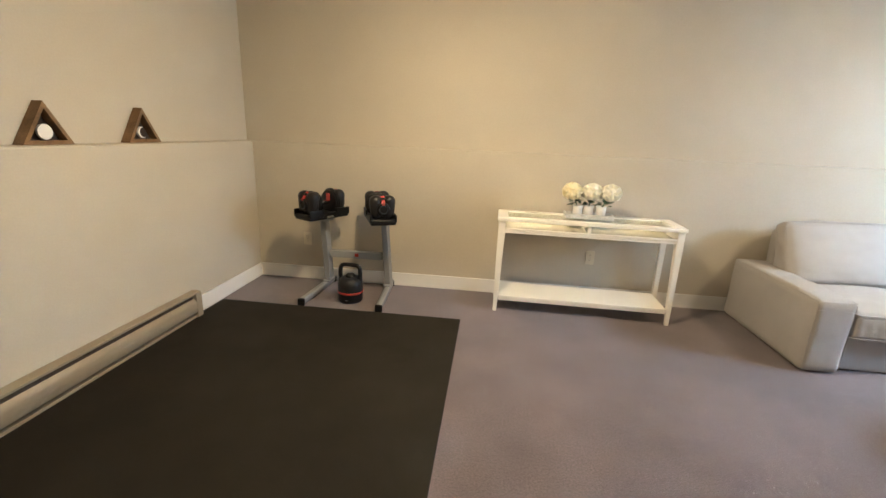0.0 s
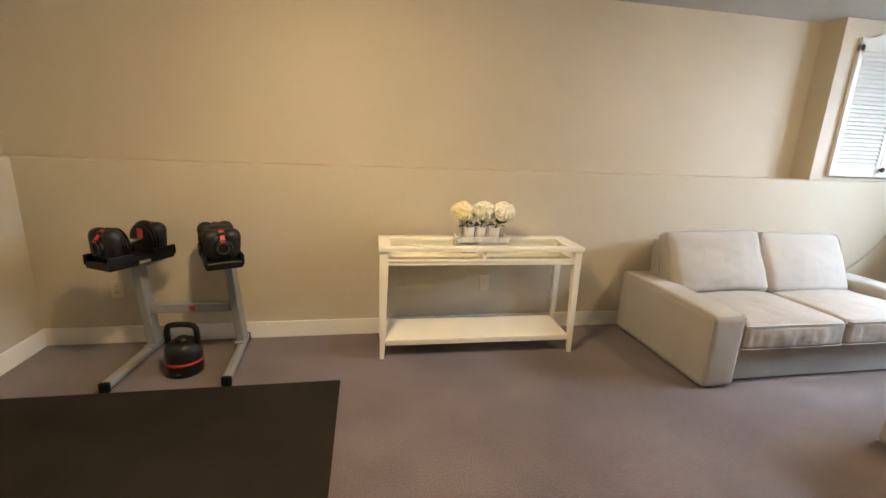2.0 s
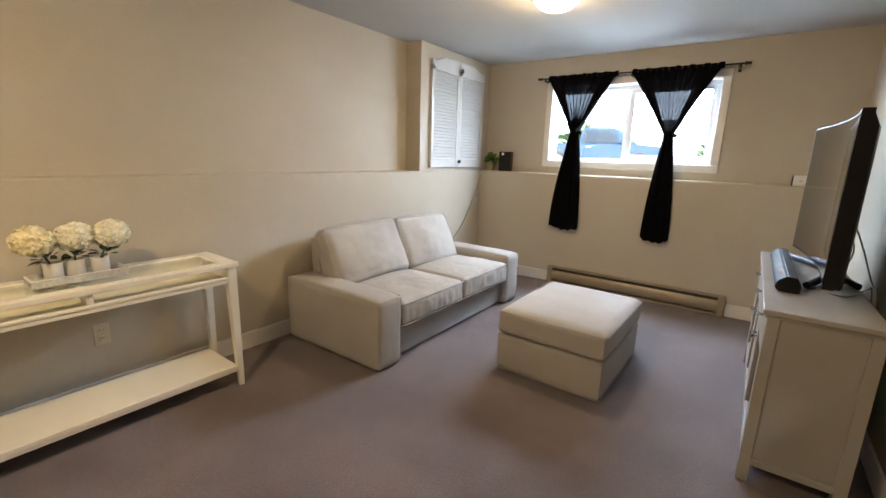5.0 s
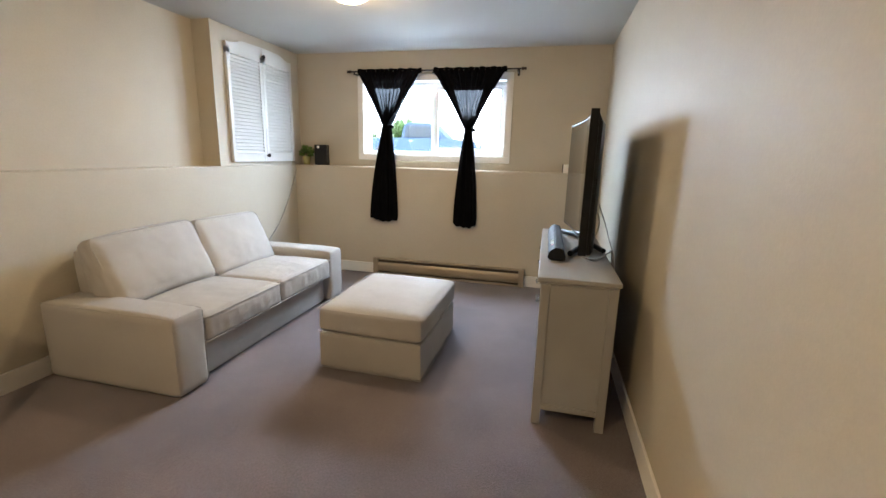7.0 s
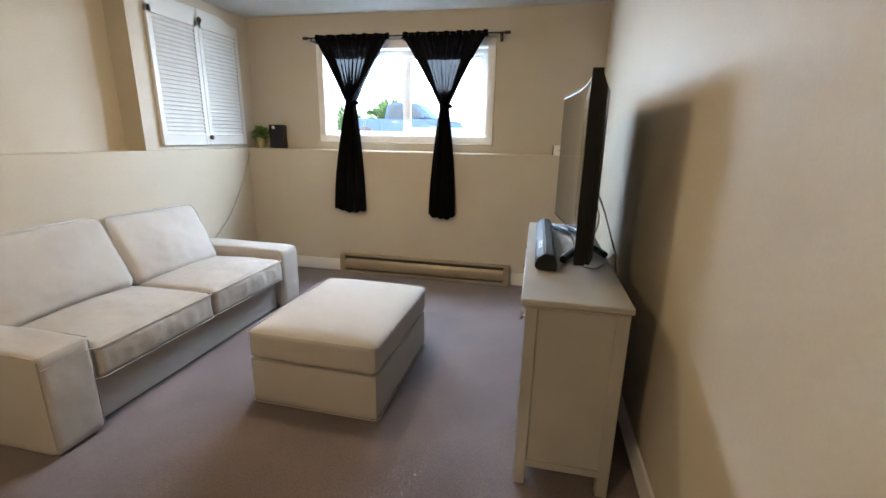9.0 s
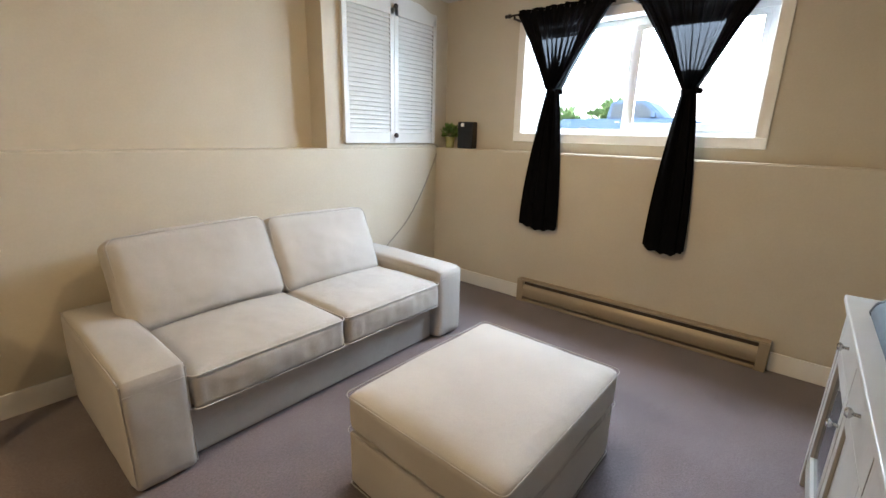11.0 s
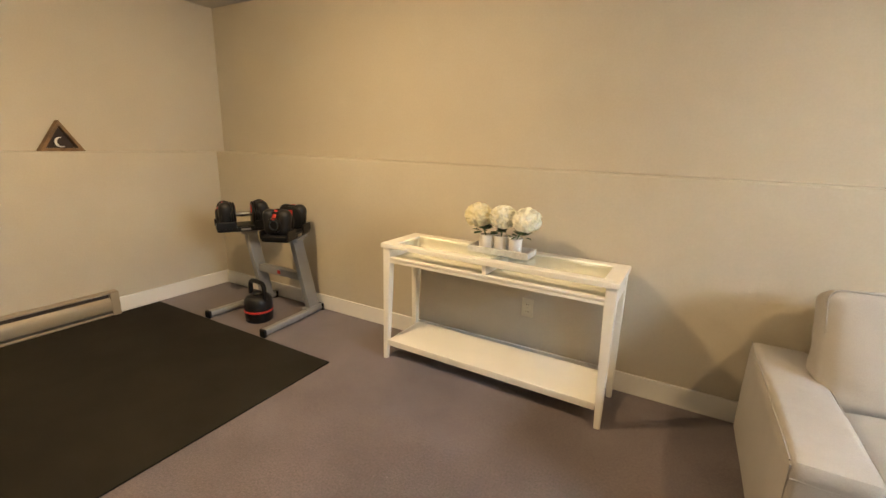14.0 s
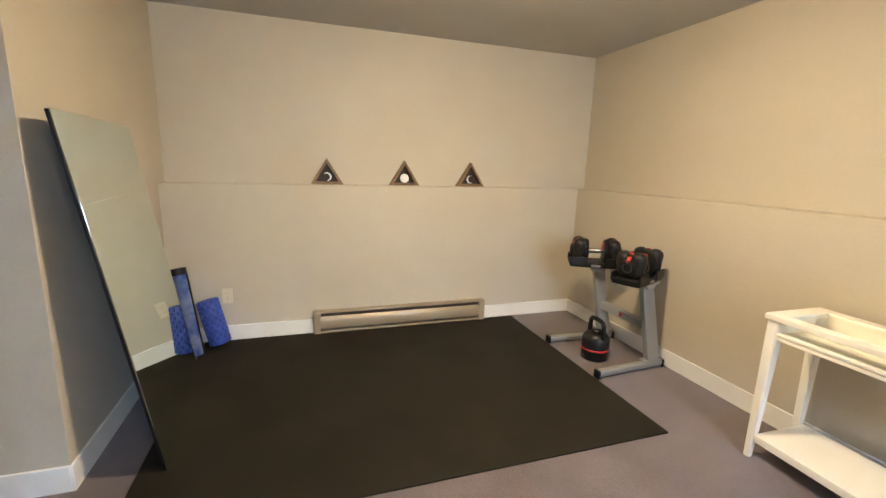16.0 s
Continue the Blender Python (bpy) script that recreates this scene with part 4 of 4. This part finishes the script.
# ---- leaning mirror and rolled mats ----
def leaning_mirror():
    m = thing("mirror", (-1.13, 0.292, 0.0), "large frameless mirror leaning on the wall", "mirror")
    m.matrix_world = pose(-1.13, 0.294, 0.0125, 8.9, 0, 4.5)
    part("glass", bm_box((-0.475, 0.0, 0.0), (0.552, 0.005, 1.552), 0.0015), MIRROR, m, "silvered mirror glass")
    part("backing", bm_box((-0.477, -0.012, 0.002), (0.554, -0.0005, 1.550), 0.002), BLACK, m, "dark backing board")


leaning_mirror()


def roll(name, x, y, r, h, lean_x, lean_y, mats, label, category):
    t = thing(name, (x, y, 0.012), label, category)
    t.matrix_world = pose(x, y, 0.012 + r * math.sin(radians(abs(lean_x) + abs(lean_y))) * 0.75, lean_x, lean_y, 0)
    pts = []
    turns = 3.2
    for i in range(90):
        a = i / 89
        rr = r * (0.30 + 0.70 * a)
        ang = a * turns * 2 * math.pi
        pts.append((rr * math.cos(ang), rr * math.sin(ang)))
    bm = bmesh.new()
    lo = [bm.verts.new((p, q, 0)) for p, q in pts]
    hi = [bm.verts.new((p, q, h)) for p, q in pts]
    for i in range(len(pts) - 1):
        bm.faces.new((lo[i], lo[i + 1], hi[i + 1], hi[i]))
    bmesh.ops.solidify(bm, geom=bm.faces[:], thickness=0.006)
    bmesh.ops.recalc_face_normals(bm, faces=bm.faces[:])
    part("rolled_sheet", bm, mats[0], t)
    if len(mats) > 1:
        part("end_wrap", bm_lathe([(r + 0.001, h - 0.045), (r + 0.004, h - 0.045), (r + 0.004, h + 0.003), (r - 0.01, h + 0.003), (r - 0.012, h - 0.01), (0, h - 0.012)], 24), mats[1], t, "dark end wrap")


roll("yoga_mat", -1.80, 0.215, 0.050, 0.62, 9, -9, (BLUEMAT, BLACK), "rolled blue patterned yoga mat standing in the corner", "yoga mat")
roll("yoga_mat", -1.875, 0.212, 0.045, 0.60, 8, -5, (RUBBER,), "rolled black yoga mat standing in the corner", "yoga mat")


def foam_roller():
    f = thing("foam_roller", (-1.975, 0.325, 0.03), "blue knobbed foam roller leaning against the wall", "foam roller")
    f.matrix_world = pose(-1.955, 0.345, 0.033, 14, -9, 0)
    part("tube", bm_lathe([(0.035, 0.0), (0.066, 0.0), (0.068, 0.004), (0.068, 0.336), (0.066, 0.34), (0.035, 0.34), (0.035, 0.0)], 32), BLUE, f)
    bumps = []
    for i in range(11):
        for j in range(10):
            a = (j + 0.5 * (i % 2)) * 2 * math.pi / 10
            z = 0.018 + i * 0.0304
            b = bm_box((-0.014, -0.011, -0.009), (0.014, 0.011, 0.009), 0.006, 2)
            bumps.append(bm_turn(b, Matrix.Rotation(a, 4, "Z") @ pose(0.068, 0, z, 0, 90, 0) @ pose(0, 0, 0)))
    tagged(part("knobbed_skin", bm_join(*bumps), BLUE, f, "rows of raised knobs"), kind="stuff")


foam_roller()


# ---- louvred shutters ----
def shutters():
    z0, z1 = 1.242, 2.205
    leafs = ((3.668, 4.158), (4.161, 4.651))
    for k, (x0, x1) in enumerate(leafs):
        s = thing("shutter", ((x0 + x1) / 2, YN - 0.003, z0), "white louvred shutter leaf with an arched top on the wall", "shutter", "pair of shutters")
        hx, st, d = (x1 - x0) / 2, 0.042, 0.027
        h = z1 - z0
        for sx in (-1, 1):
            part("stile", bm_box((sx * hx if sx < 0 else hx - st, -d, 0), (-hx + st if sx < 0 else hx, 0, h + 0.03), 0.003), SHUTTER, s)
        part("bottom_rail", bm_box((-hx + st, -d + 0.002, 0), (hx - st, -0.002, 0.085), 0.002), SHUTTER, s)
        bm = bmesh.new()
        n = 24
        low = []
        top = []
        for i in range(n + 1):
            u = i / n
            v = u if k == 0 else 1 - u
            e = min(1.0, max(0.0, (v - 0.12) / 0.35))
            rise = 0.072 + 0.042 * (e * e * (3 - 2 * e)) + 0.012 * max(0.0, v - 0.4)
            x = -hx + 2 * hx * u
            low.append((x, h - 0.02))
            top.append((x, h + rise))
        fa = [[bm.verts.new((x, y, z)) for x, z in line] for y in (-d, 0.0) for line in (low, top)]
        for i in range(n):
            bm.faces.new((fa[0][i], fa[0][i + 1], fa[1][i + 1], fa[1][i]))
            bm.faces.new((fa[2][i + 1], fa[2][i], fa[3][i], fa[3][i + 1]))
            bm.faces.new((fa[1][i], fa[1][i + 1], fa[3][i + 1], fa[3][i]))
            bm.faces.new((fa[2][i], fa[2][i + 1], fa[0][i + 1], fa[0][i]))
        for i in (0, n):
            bm.faces.new((fa[0][i], fa[1][i], fa[3][i], fa[2][i]))
        bmesh.ops.recalc_face_normals(bm, faces=bm.faces[:])
        part("arched_top_rail", bm, SHUTTER, s)
        slat = bm_turn(bm_box((-hx + st - 0.004, -0.021, -0.0035), (hx - st + 0.004, 0.021, 0.0035), 0.0015, 1), pose(0, 0, 0, 58))
        me = bpy.data.meshes.new("slat")
        slat.to_mesh(me)
        slat.free()
        me.materials.append(SHUTTER)
        count = 27
        for i in range(count):
            o = new("slat", me)
            o.parent = s
            o.location = (0, -d / 2 - 0.001, 0.098 + (h - 0.135) * i / (count - 1))
        part("backing", bm_box((-hx + st, -0.0025, 0.02), (hx - st, -0.0005, h)), SHUTTER, s)
        if k == 0:
            for z in (0.062, h + 0.035):
                part("knob", bm_turn(bm_lathe([(0, 0), (0.008, 0.001), (0.007, 0.012), (0.019, 0.018), (0.021, 0.026), (0.014, 0.034), (0, 0.036)], 16), pose(hx - 0.002, -d, z, 90)), BRONZE, s, "dark bronze knob")


shutters()


# ---- plant, speaker and small things on the east ledge ----
def small_plant():
    p = thing("potted_plant", (4.775, 3.335, LEDGE), "small leafy green plant in an olive gold pot on the ledge", "potted plant")
    part("pot", bm_lathe([(0, 0), (0.034, 0), (0.044, 0.09), (0.046, 0.096), (0.040, 0.096), (0.036, 0.07), (0, 0.068)], 20), GOLDPOT, p)
    part("leaves", bm_turn(bm_leaves(120, 0.066, 0.052, 11, 0.55), pose(0, 0, 0.112)), FRESHLEAF, p, "bright green leaves")


def speaker():
    s = thing("speaker", (4.775, 3.14, LEDGE), "black upright box with a small white sticker on the ledge", "speaker", rz=12)
    part("body", bm_box((-0.05, -0.072, 0), (0.05, 0.072, 0.225), 0.008), BLACK, s)
    part("sticker", bm_box((-0.0515, 0.012, 0.185), (-0.0503, 0.040, 0.213)), CERAMIC, s, "white sticker")


def thermostat():
    t = thing("thermostat", (4.79, 0.41, LEDGE), "small white box thermostat on the ledge", "thermostat")
    part("body", bm_box((-0.028, -0.055, 0), (0.028, 0.055, 0.085), 0.008), CERAMIC, t)
    part("frame_edge", bm_box((-0.03, 0.052, 0.0), (0.03, 0.060, 0.086), 0.003), BLACK, t)
    part("button", bm_box((-0.0305, -0.012, 0.035), (-0.027, 0.012, 0.05), 0.002), IVORY, t)


small_plant()
speaker()
thermostat()


def outlet(x, y, z, rz, label):
    """A wall outlet facing local -y."""
    o = thing("wall_outlet", (x, y, z), label, "wall outlet", "wall outlets", rz)
    part("plate", bm_box((-0.036, -0.006, -0.058), (0.036, 0.0, 0.058), 0.003), IVORY, o)
    for dz in (-0.022, 0.022):
        socket = part("socket", bm_box((-0.017, -0.008, dz - 0.014), (0.017, -0.005, dz + 0.014), 0.003), IVORY, o)
        for dx in (-0.006, 0.006):
            part("slot", bm_box((dx - 0.0012, -0.0086, dz - 0.004), (dx + 0.0012, -0.0078, dz + 0.005)), DARKSLOT, socket)
    part("screw", bm_turn(bm_lathe([(0, 0), (0.003, 0), (0.002, 0.0015), (0, 0.002)], 8), pose(0, -0.006, 0, 90)), CHROME, o)


outlet(0.836, YN, 0.375, 0, "ivory wall outlet under the console table")
outlet(-1.63, YN, 0.375, 0, "ivory wall outlet behind the dumbbell rack")
outlet(XW, 0.389, 0.355, 90, "ivory wall outlet beside the foam roller")


def cable(name, points, r, label):
    return single(name, bm_tube(curve_points(points), r, 6), CABLE, label, "cable")


cable("cable", [(4.62, YN - 0.02, LEDGE + 0.036), (4.70, YN - 0.012, LEDGE + 0.012), (4.715, YN - 0.006, LEDGE - 0.035), (4.64, YN - 0.006, 1.02), (4.50, YN - 0.006, 0.79), (4.32, YN - 0.006, 0.57), (4.11, YN - 0.006, 0.41), (3.98, YN - 0.006, 0.30)], 0.005, "thin grey cable hanging from the ledge behind the sofa")


# ---- cabinet with television ----
def cabinet():
    c = thing("cabinet", (3.0, 0.417, 0), "grey painted sideboard with drawers, doors and chrome knobs", "cabinet")
    hx, y0, y1, top = 0.725, -0.185, 0.180, 0.795
    part("top", bm_box((-hx - 0.015, y0 - 0.004, top - 0.024), (hx + 0.015, y1 + 0.016, top), 0.006, 3), GREYWOOD, c)
    part("moulding", bm_box((-hx - 0.004, y0 + 0.004, top - 0.036), (hx + 0.004, y1 + 0.006, top - 0.0245), 0.004), GREYWOOD, c)
    for sx in (-1, 1):
        for y in (y0 + 0.004, y1 - 0.046):
            xa = sx * hx - (0.042 if sx > 0 else 0)
            part("leg", bm_box((xa, y, 0), (xa + 0.042, y + 0.044, top - 0.0365), 0.004), GREYWOOD, c)
        part("side_panel", bm_box((sx * (hx - 0.016) - 0.008, y0 + 0.047, 0.115), (sx * (hx - 0.016) + 0.008, y1 - 0.045, top - 0.037)), GREYWOOD, c)
        part("side_rail", bm_box((sx * (hx - 0.012) - 0.012, y0 + 0.047, 0.085), (sx * (hx - 0.012) + 0.012, y1 - 0.045, 0.114), 0.003), GREYWOOD, c)
    part("back", bm_box((-hx + 0.043, y0 + 0.010, 0.085), (hx - 0.043, y0 + 0.018, top - 0.037)), GREYWOOD, c)
    part("bottom", bm_box((-hx + 0.043, y0 + 0.019, 0.095), (hx - 0.043, y1 - 0.030, 0.113)), GREYWOOD, c)
    part("apron", bm_box((-hx + 0.043, y1 - 0.028, 0.085), (hx - 0.043, y1 - 0.006, 0.118), 0.003), GREYWOOD, c)
    wide = (2 * hx - 0.084) / 3
    for i in range(3):
        x0 = -hx + 0.042 + i * wide + 0.004
        x1 = x0 + wide - 0.008
        dr = part("drawer", bm_box((x0, y1 - 0.028, 0.625), (x1, y1 - 0.002, top - 0.042), 0.003), GREYWOOD, c)
        part("knob", bm_turn(bm_lathe([(0, 0), (0.006, 0), (0.005, 0.012), (0.013, 0.018), (0.014, 0.024), (0.008, 0.029), (0, 0.030)], 16), pose((x0 + x1) / 2, y1 - 0.002, 0.693, -90)), CHROME, dr, "chrome knob")
        st = 0.05
        door = part("door", bm_join(bm_box((x0, y1 - 0.026, 0.122), (x0 + st, y1 - 0.004, 0.618), 0.003), bm_box((x1 - st, y1 - 0.026, 0.122), (x1, y1 - 0.004, 0.618), 0.003),
                                    bm_box((x0 + st, y1 - 0.026, 0.122), (x1 - st, y1 - 0.004, 0.172), 0.003), bm_box((x0 + st, y1 - 0.026, 0.568), (x1 - st, y1 - 0.004, 0.618), 0.003)), GREYWOOD, c)
        if i == 1:
            part("door_panel", bm_box((x0 + st, y1 - 0.020, 0.172), (x1 - st, y1 - 0.014, 0.568)), GREYWOOD, door)
        else:
            part("door_glass", bm_box((x0 + st, y1 - 0.019, 0.172), (x1 - st, y1 - 0.015, 0.568)), DARKGLASS, door, "dark glass pane")
        kx = x1 - 0.025 if i == 0 else x0 + 0.025
        part("knob", bm_turn(bm_lathe([(0, 0), (0.006, 0), (0.005, 0.012), (0.013, 0.018), (0.014, 0.024), (0.008, 0.029), (0, 0.030)], 16), pose(kx, y1 - 0.004, 0.52, -90)), CHROME, door, "chrome knob")


cabinet()


def television():
    t = thing("television", (3.165, 0.40, 0.796), "black curved flat-screen television on the cabinet", "television", rz=1.6)
    hx, z0, z1, sag = 0.615, 0.055, 0.805, 0.045

    def shell(xa, xb, za, zb, front, back, n=24, bulge=0.0):
        bm = bmesh.new()
        cols = []
        for i in range(n + 1):
            x = xa + (xb - xa) * i / n
            c = -sag * (1 - (x / hx) ** 2)
            u = 2 * i / n - 1
            bk = back - bulge * (1 - u ** 4)
            cols.append([bm.verts.new((x, c + front, za)), bm.verts.new((x, c + front, zb)), bm.verts.new((x, c + bk, zb)), bm.verts.new((x, c + bk, za))])
        for a, b in zip(cols, cols[1:]):
            for k in range(4):
                bm.faces.new((a[k], b[k], b[(k + 1) % 4], a[(k + 1) % 4]))
        bm.faces.new(cols[0])
        bm.faces.new(cols[-1])
        bmesh.ops.recalc_face_normals(bm, faces=bm.faces[:])
        return bm

    part("bezel", shell(-hx, hx, z0, z1, 0.035, -0.006), BLACK, t)
    part("screen", shell(-hx + 0.010, hx - 0.010, z0 + 0.014, z1 - 0.010, 0.0365, 0.0352), SCREEN, t, "dark glossy curved screen")
    housing = shell(-hx * 0.985, hx * 0.985, z0 + 0.004, z1 - 0.018, -0.0062, -0.026, bulge=0.022)
    for v in housing.verts:
        if v.co.z > 0.5 and v.co.y < -sag * (1 - (v.co.x / hx) ** 2) - 0.02:
            v.co.z -= 0.05  # the back slopes in below the top edge
    part("rear_housing", housing, BLACK, t)
    part("neck", bm_box((-0.09, -0.085, 0.012), (0.09, -0.045, 0.20), 0.008), BLACK, t)
    for sx in (-1, 1):
        pts = curve_points([(sx * 0.05, -0.07, 0.035), (sx * 0.22, -0.02, 0.026), (sx * 0.40, 0.055, 0.018)], 6)
        part("foot", bm_tube(pts, 0.017, 10), BLACK, t)
        pts = curve_points([(sx * 0.05, -0.07, 0.03), (sx * 0.16, -0.115, 0.022), (sx * 0.26, -0.15, 0.017)], 6)
        part("foot", bm_tube(pts, 0.016, 10), BLACK, t)


television()


def soundbar():
    s = thing("soundbar", (3.06, 0.525, 0.796), "dark grey rounded soundbar in front of the television", "soundbar")
    pts = [(-0.046, 0.0), (0.030, 0.0), (0.046, 0.018), (0.036, 0.052), (0.006, 0.074), (-0.034, 0.068), (-0.050, 0.030)]
    bm = bmesh.new()
    cols = [[bm.verts.new((x, y, z)) for y, z in pts] for x in (-0.42, 0.42)]
    for k in range(len(pts)):
        bm.faces.new((cols[0][k], cols[1][k], cols[1][(k + 1) % len(pts)], cols[0][(k + 1) % len(pts)]))
    bm.faces.new(cols[0])
    bm.faces.new(cols[1])
    bmesh.ops.recalc_face_normals(bm, faces=bm.faces[:])
    bmesh.ops.bevel(bm, geom=bm.edges[:], offset=0.005, segments=2, affect="EDGES")
    part("grille", bm, DARKGREY, s, "grey metal mesh")
    for sx in (-1, 1):
        cap = bmesh.new()
        ends = [[cap.verts.new((x, y * 1.03 - 0.0001, max(0.0005, z * 1.03 - 0.001))) for y, z in pts] for x in (sx * 0.414, sx * 0.437)]
        for k in range(len(pts)):
            cap.faces.new((ends[0][k], ends[1][k], ends[1][(k + 1) % len(pts)], ends[0][(k + 1) % len(pts)]))
        cap.faces.new(ends[0])
        cap.faces.new(ends[1])
        bmesh.ops.recalc_face_normals(cap, faces=cap.faces[:])
        bmesh.ops.bevel(cap, geom=cap.edges[:], offset=0.003, segments=2, affect="EDGES")
        part("end_cap", cap, BLACK, s, "black plastic end cap")
    for i in range(6):
        x0 = -0.30 + i * 0.028
        part("marking", bm_turn(bm_box((-0.004, -0.010, -0.0006), (0.004, 0.010, 0.0006)), pose(x0, 0.0225, 0.0635, -36)), CERAMIC if i else RED, s)


soundbar()


def wall_lead(points, label):
    cable("power_cable", points, 0.0035, label)


wall_lead([(3.05, 0.335, 1.20), (2.98, 0.26, 1.02), (2.90, 0.21, 0.86), (2.84, 0.195, 0.805), (2.80, 0.185, 0.70), (2.76, 0.16, 0.45), (2.75, 0.15, 0.20)], "black power cable hanging behind the television")
wall_lead([(3.10, 0.33, 1.12), (3.04, 0.27, 0.98), (3.0, 0.30, 0.86), (2.93, 0.36, 0.803), (2.78, 0.38, 0.8005), (2.70, 0.32, 0.8005), (2.80, 0.26, 0.8005), (2.90, 0.215, 0.803), (2.92, 0.19, 0.78), (2.92, 0.16, 0.40)], "thin black cable looped on the cabinet top")


# ---- outside, beyond the window ----
GROUND = 1.02
structure("ground", bm_join(bm_box((5.07, -300, GROUND - 0.3), (13, 300, GROUND)), bm_box((27, -300, GROUND - 0.3), (700, 300, GROUND)), bm_box((13, -300, GROUND - 0.3), (27, 300, GROUND - 0.09))), GRASS, "green lawn outside the window", "lawn")
structure("road", bm_box((13.01, -300, GROUND - 0.0899), (26.99, 300, GROUND - 0.06)), ASPHALT, "grey asphalt street outside", "road")


def bm_prism(outline, y0, y1, bevel=0.0):
    bm = bmesh.new()
    a = [bm.verts.new((x, y0, z)) for x, z in outline]
    b = [bm.verts.new((x, y1, z)) for x, z in outline]
    bm.faces.new(a)
    bm.faces.new(b)
    for i in range(len(outline)):
        j = (i + 1) % len(outline)
        bm.faces.new((a[i], a[j], b[j], b[i]))
    bmesh.ops.recalc_face_normals(bm, faces=bm.faces[:])
    if bevel:
        bmesh.ops.bevel(bm, geom=bm.edges[:], offset=bevel, segments=2, affect="EDGES")
    return bm


def pickup():
    """Length along local x, front at +x."""
    c = thing("parked_pickup", (19.5, 6.2, GROUND - 0.06), "dark blue pickup truck parked across the street", "car", rz=-90)
    body = bm_prism([(-2.6, 0.42), (-2.65, 0.95), (-2.6, 1.05), (1.15, 1.08), (2.35, 0.98), (2.6, 0.80), (2.62, 0.42)], -0.9, 0.9, 0.05)
    body_ob = part("body", body, CARPAINT, c)
    cab = bm_prism([(-0.85, 1.05), (-0.72, 1.62), (-0.55, 1.72), (0.45, 1.72), (0.62, 1.66), (1.25, 1.07)], -0.78, 0.78, 0.05)
    part("cab", cab, CARPAINT, c)
    for sy in (-1, 1):
        part("side_window", bm_turn(bm_prism([(-0.70, 1.10), (-0.62, 1.60), (0.42, 1.60), (1.02, 1.10)], -0.006, 0.006), pose(0, sy * 0.785, 0)), SMOKEGLASS, c, "side window")
        part("wing_mirror", bm_box((0.80, sy * 0.90 - 0.09, 1.10), (0.95, sy * 0.90 + 0.09, 1.26), 0.03), CARPAINT, c)
        part("door_handle", bm_box((-0.45, sy * 0.905 - 0.012, 0.92), (-0.28, sy * 0.905 + 0.012, 0.95), 0.006), CHROME, c)
        for x in (-1.65, 1.65):
            w = part("wheel", bm_turn(bm_lathe([(0.22, -0.11), (0.36, -0.11), (0.385, -0.08), (0.385, 0.08), (0.36, 0.11), (0.22, 0.11), (0.22, -0.11)], 28), pose(x, sy * 0.82, 0.385, 90)), TYRE, c)
            part("rim", bm_turn(bm_lathe([(0, -0.06), (0.225, -0.09), (0.225, 0.09), (0, 0.06)], 20), pose(x, sy * 0.82, 0.385, 90)), CHROME, w)
        part("headlight", bm_box((2.42, sy * 0.68 - 0.16, 0.72), (2.625, sy * 0.68 + 0.16, 0.88), 0.03), CERAMIC, c)


pickup()


def bush(x, y, r, h, seed):
    b = thing("bush", (x, y, GROUND), "round green bush across the street", "bush", "bushes across the street")
    part("trunk", bm_lathe([(0.09, 0), (0.06, h * 0.4), (0.0, h * 0.7)], 8), BARK, b)
    crown = bm_leaves(900, 1.0, 0.28, seed, 0.6)
    for v in crown.verts:
        k = 1 + 0.35 * noise.noise(Vector((v.co.x * 2 + seed, v.co.y * 2, v.co.z * 2)))
        v.co = Vector((v.co.x * r * k, v.co.y * r * k, h * 0.35 + max(-0.3 * h, v.co.z * h * 0.6 * k)))
    part("crown", crown, LEAF, b)


bush(29.0, 10.5, 1.3, 2.4, 4)
bush(29.5, 13.5, 1.1, 2.0, 5)
bush(29.0, 2.6, 1.0, 1.9, 6)


def house():
    h = thing("house", (38, 4, GROUND), "pale house with horizontal siding across the street", "house")
    part("wall", bm_box((0, -9, 0), (8, 9, 5.2)), SIDING, h)
    boards = [bm_box((-0.03, -9, z), (-0.001, 9, z + 0.17), 0.0) for z in [0.3 + i * 0.19 for i in range(25)]]
    tagged(part("siding_boards", bm_join(*boards), SIDING, h, "rows of pale siding boards"), kind="stuff")
    roof = bm_turn(bm_prism([(-0.6, 5.1), (4, 7.6), (8.6, 5.1), (8.6, 5.3), (4, 7.85), (-0.6, 5.3)], -9.5, 9.5), Matrix.Identity(4))
    part("roof", roof, ROOF, h)


house()
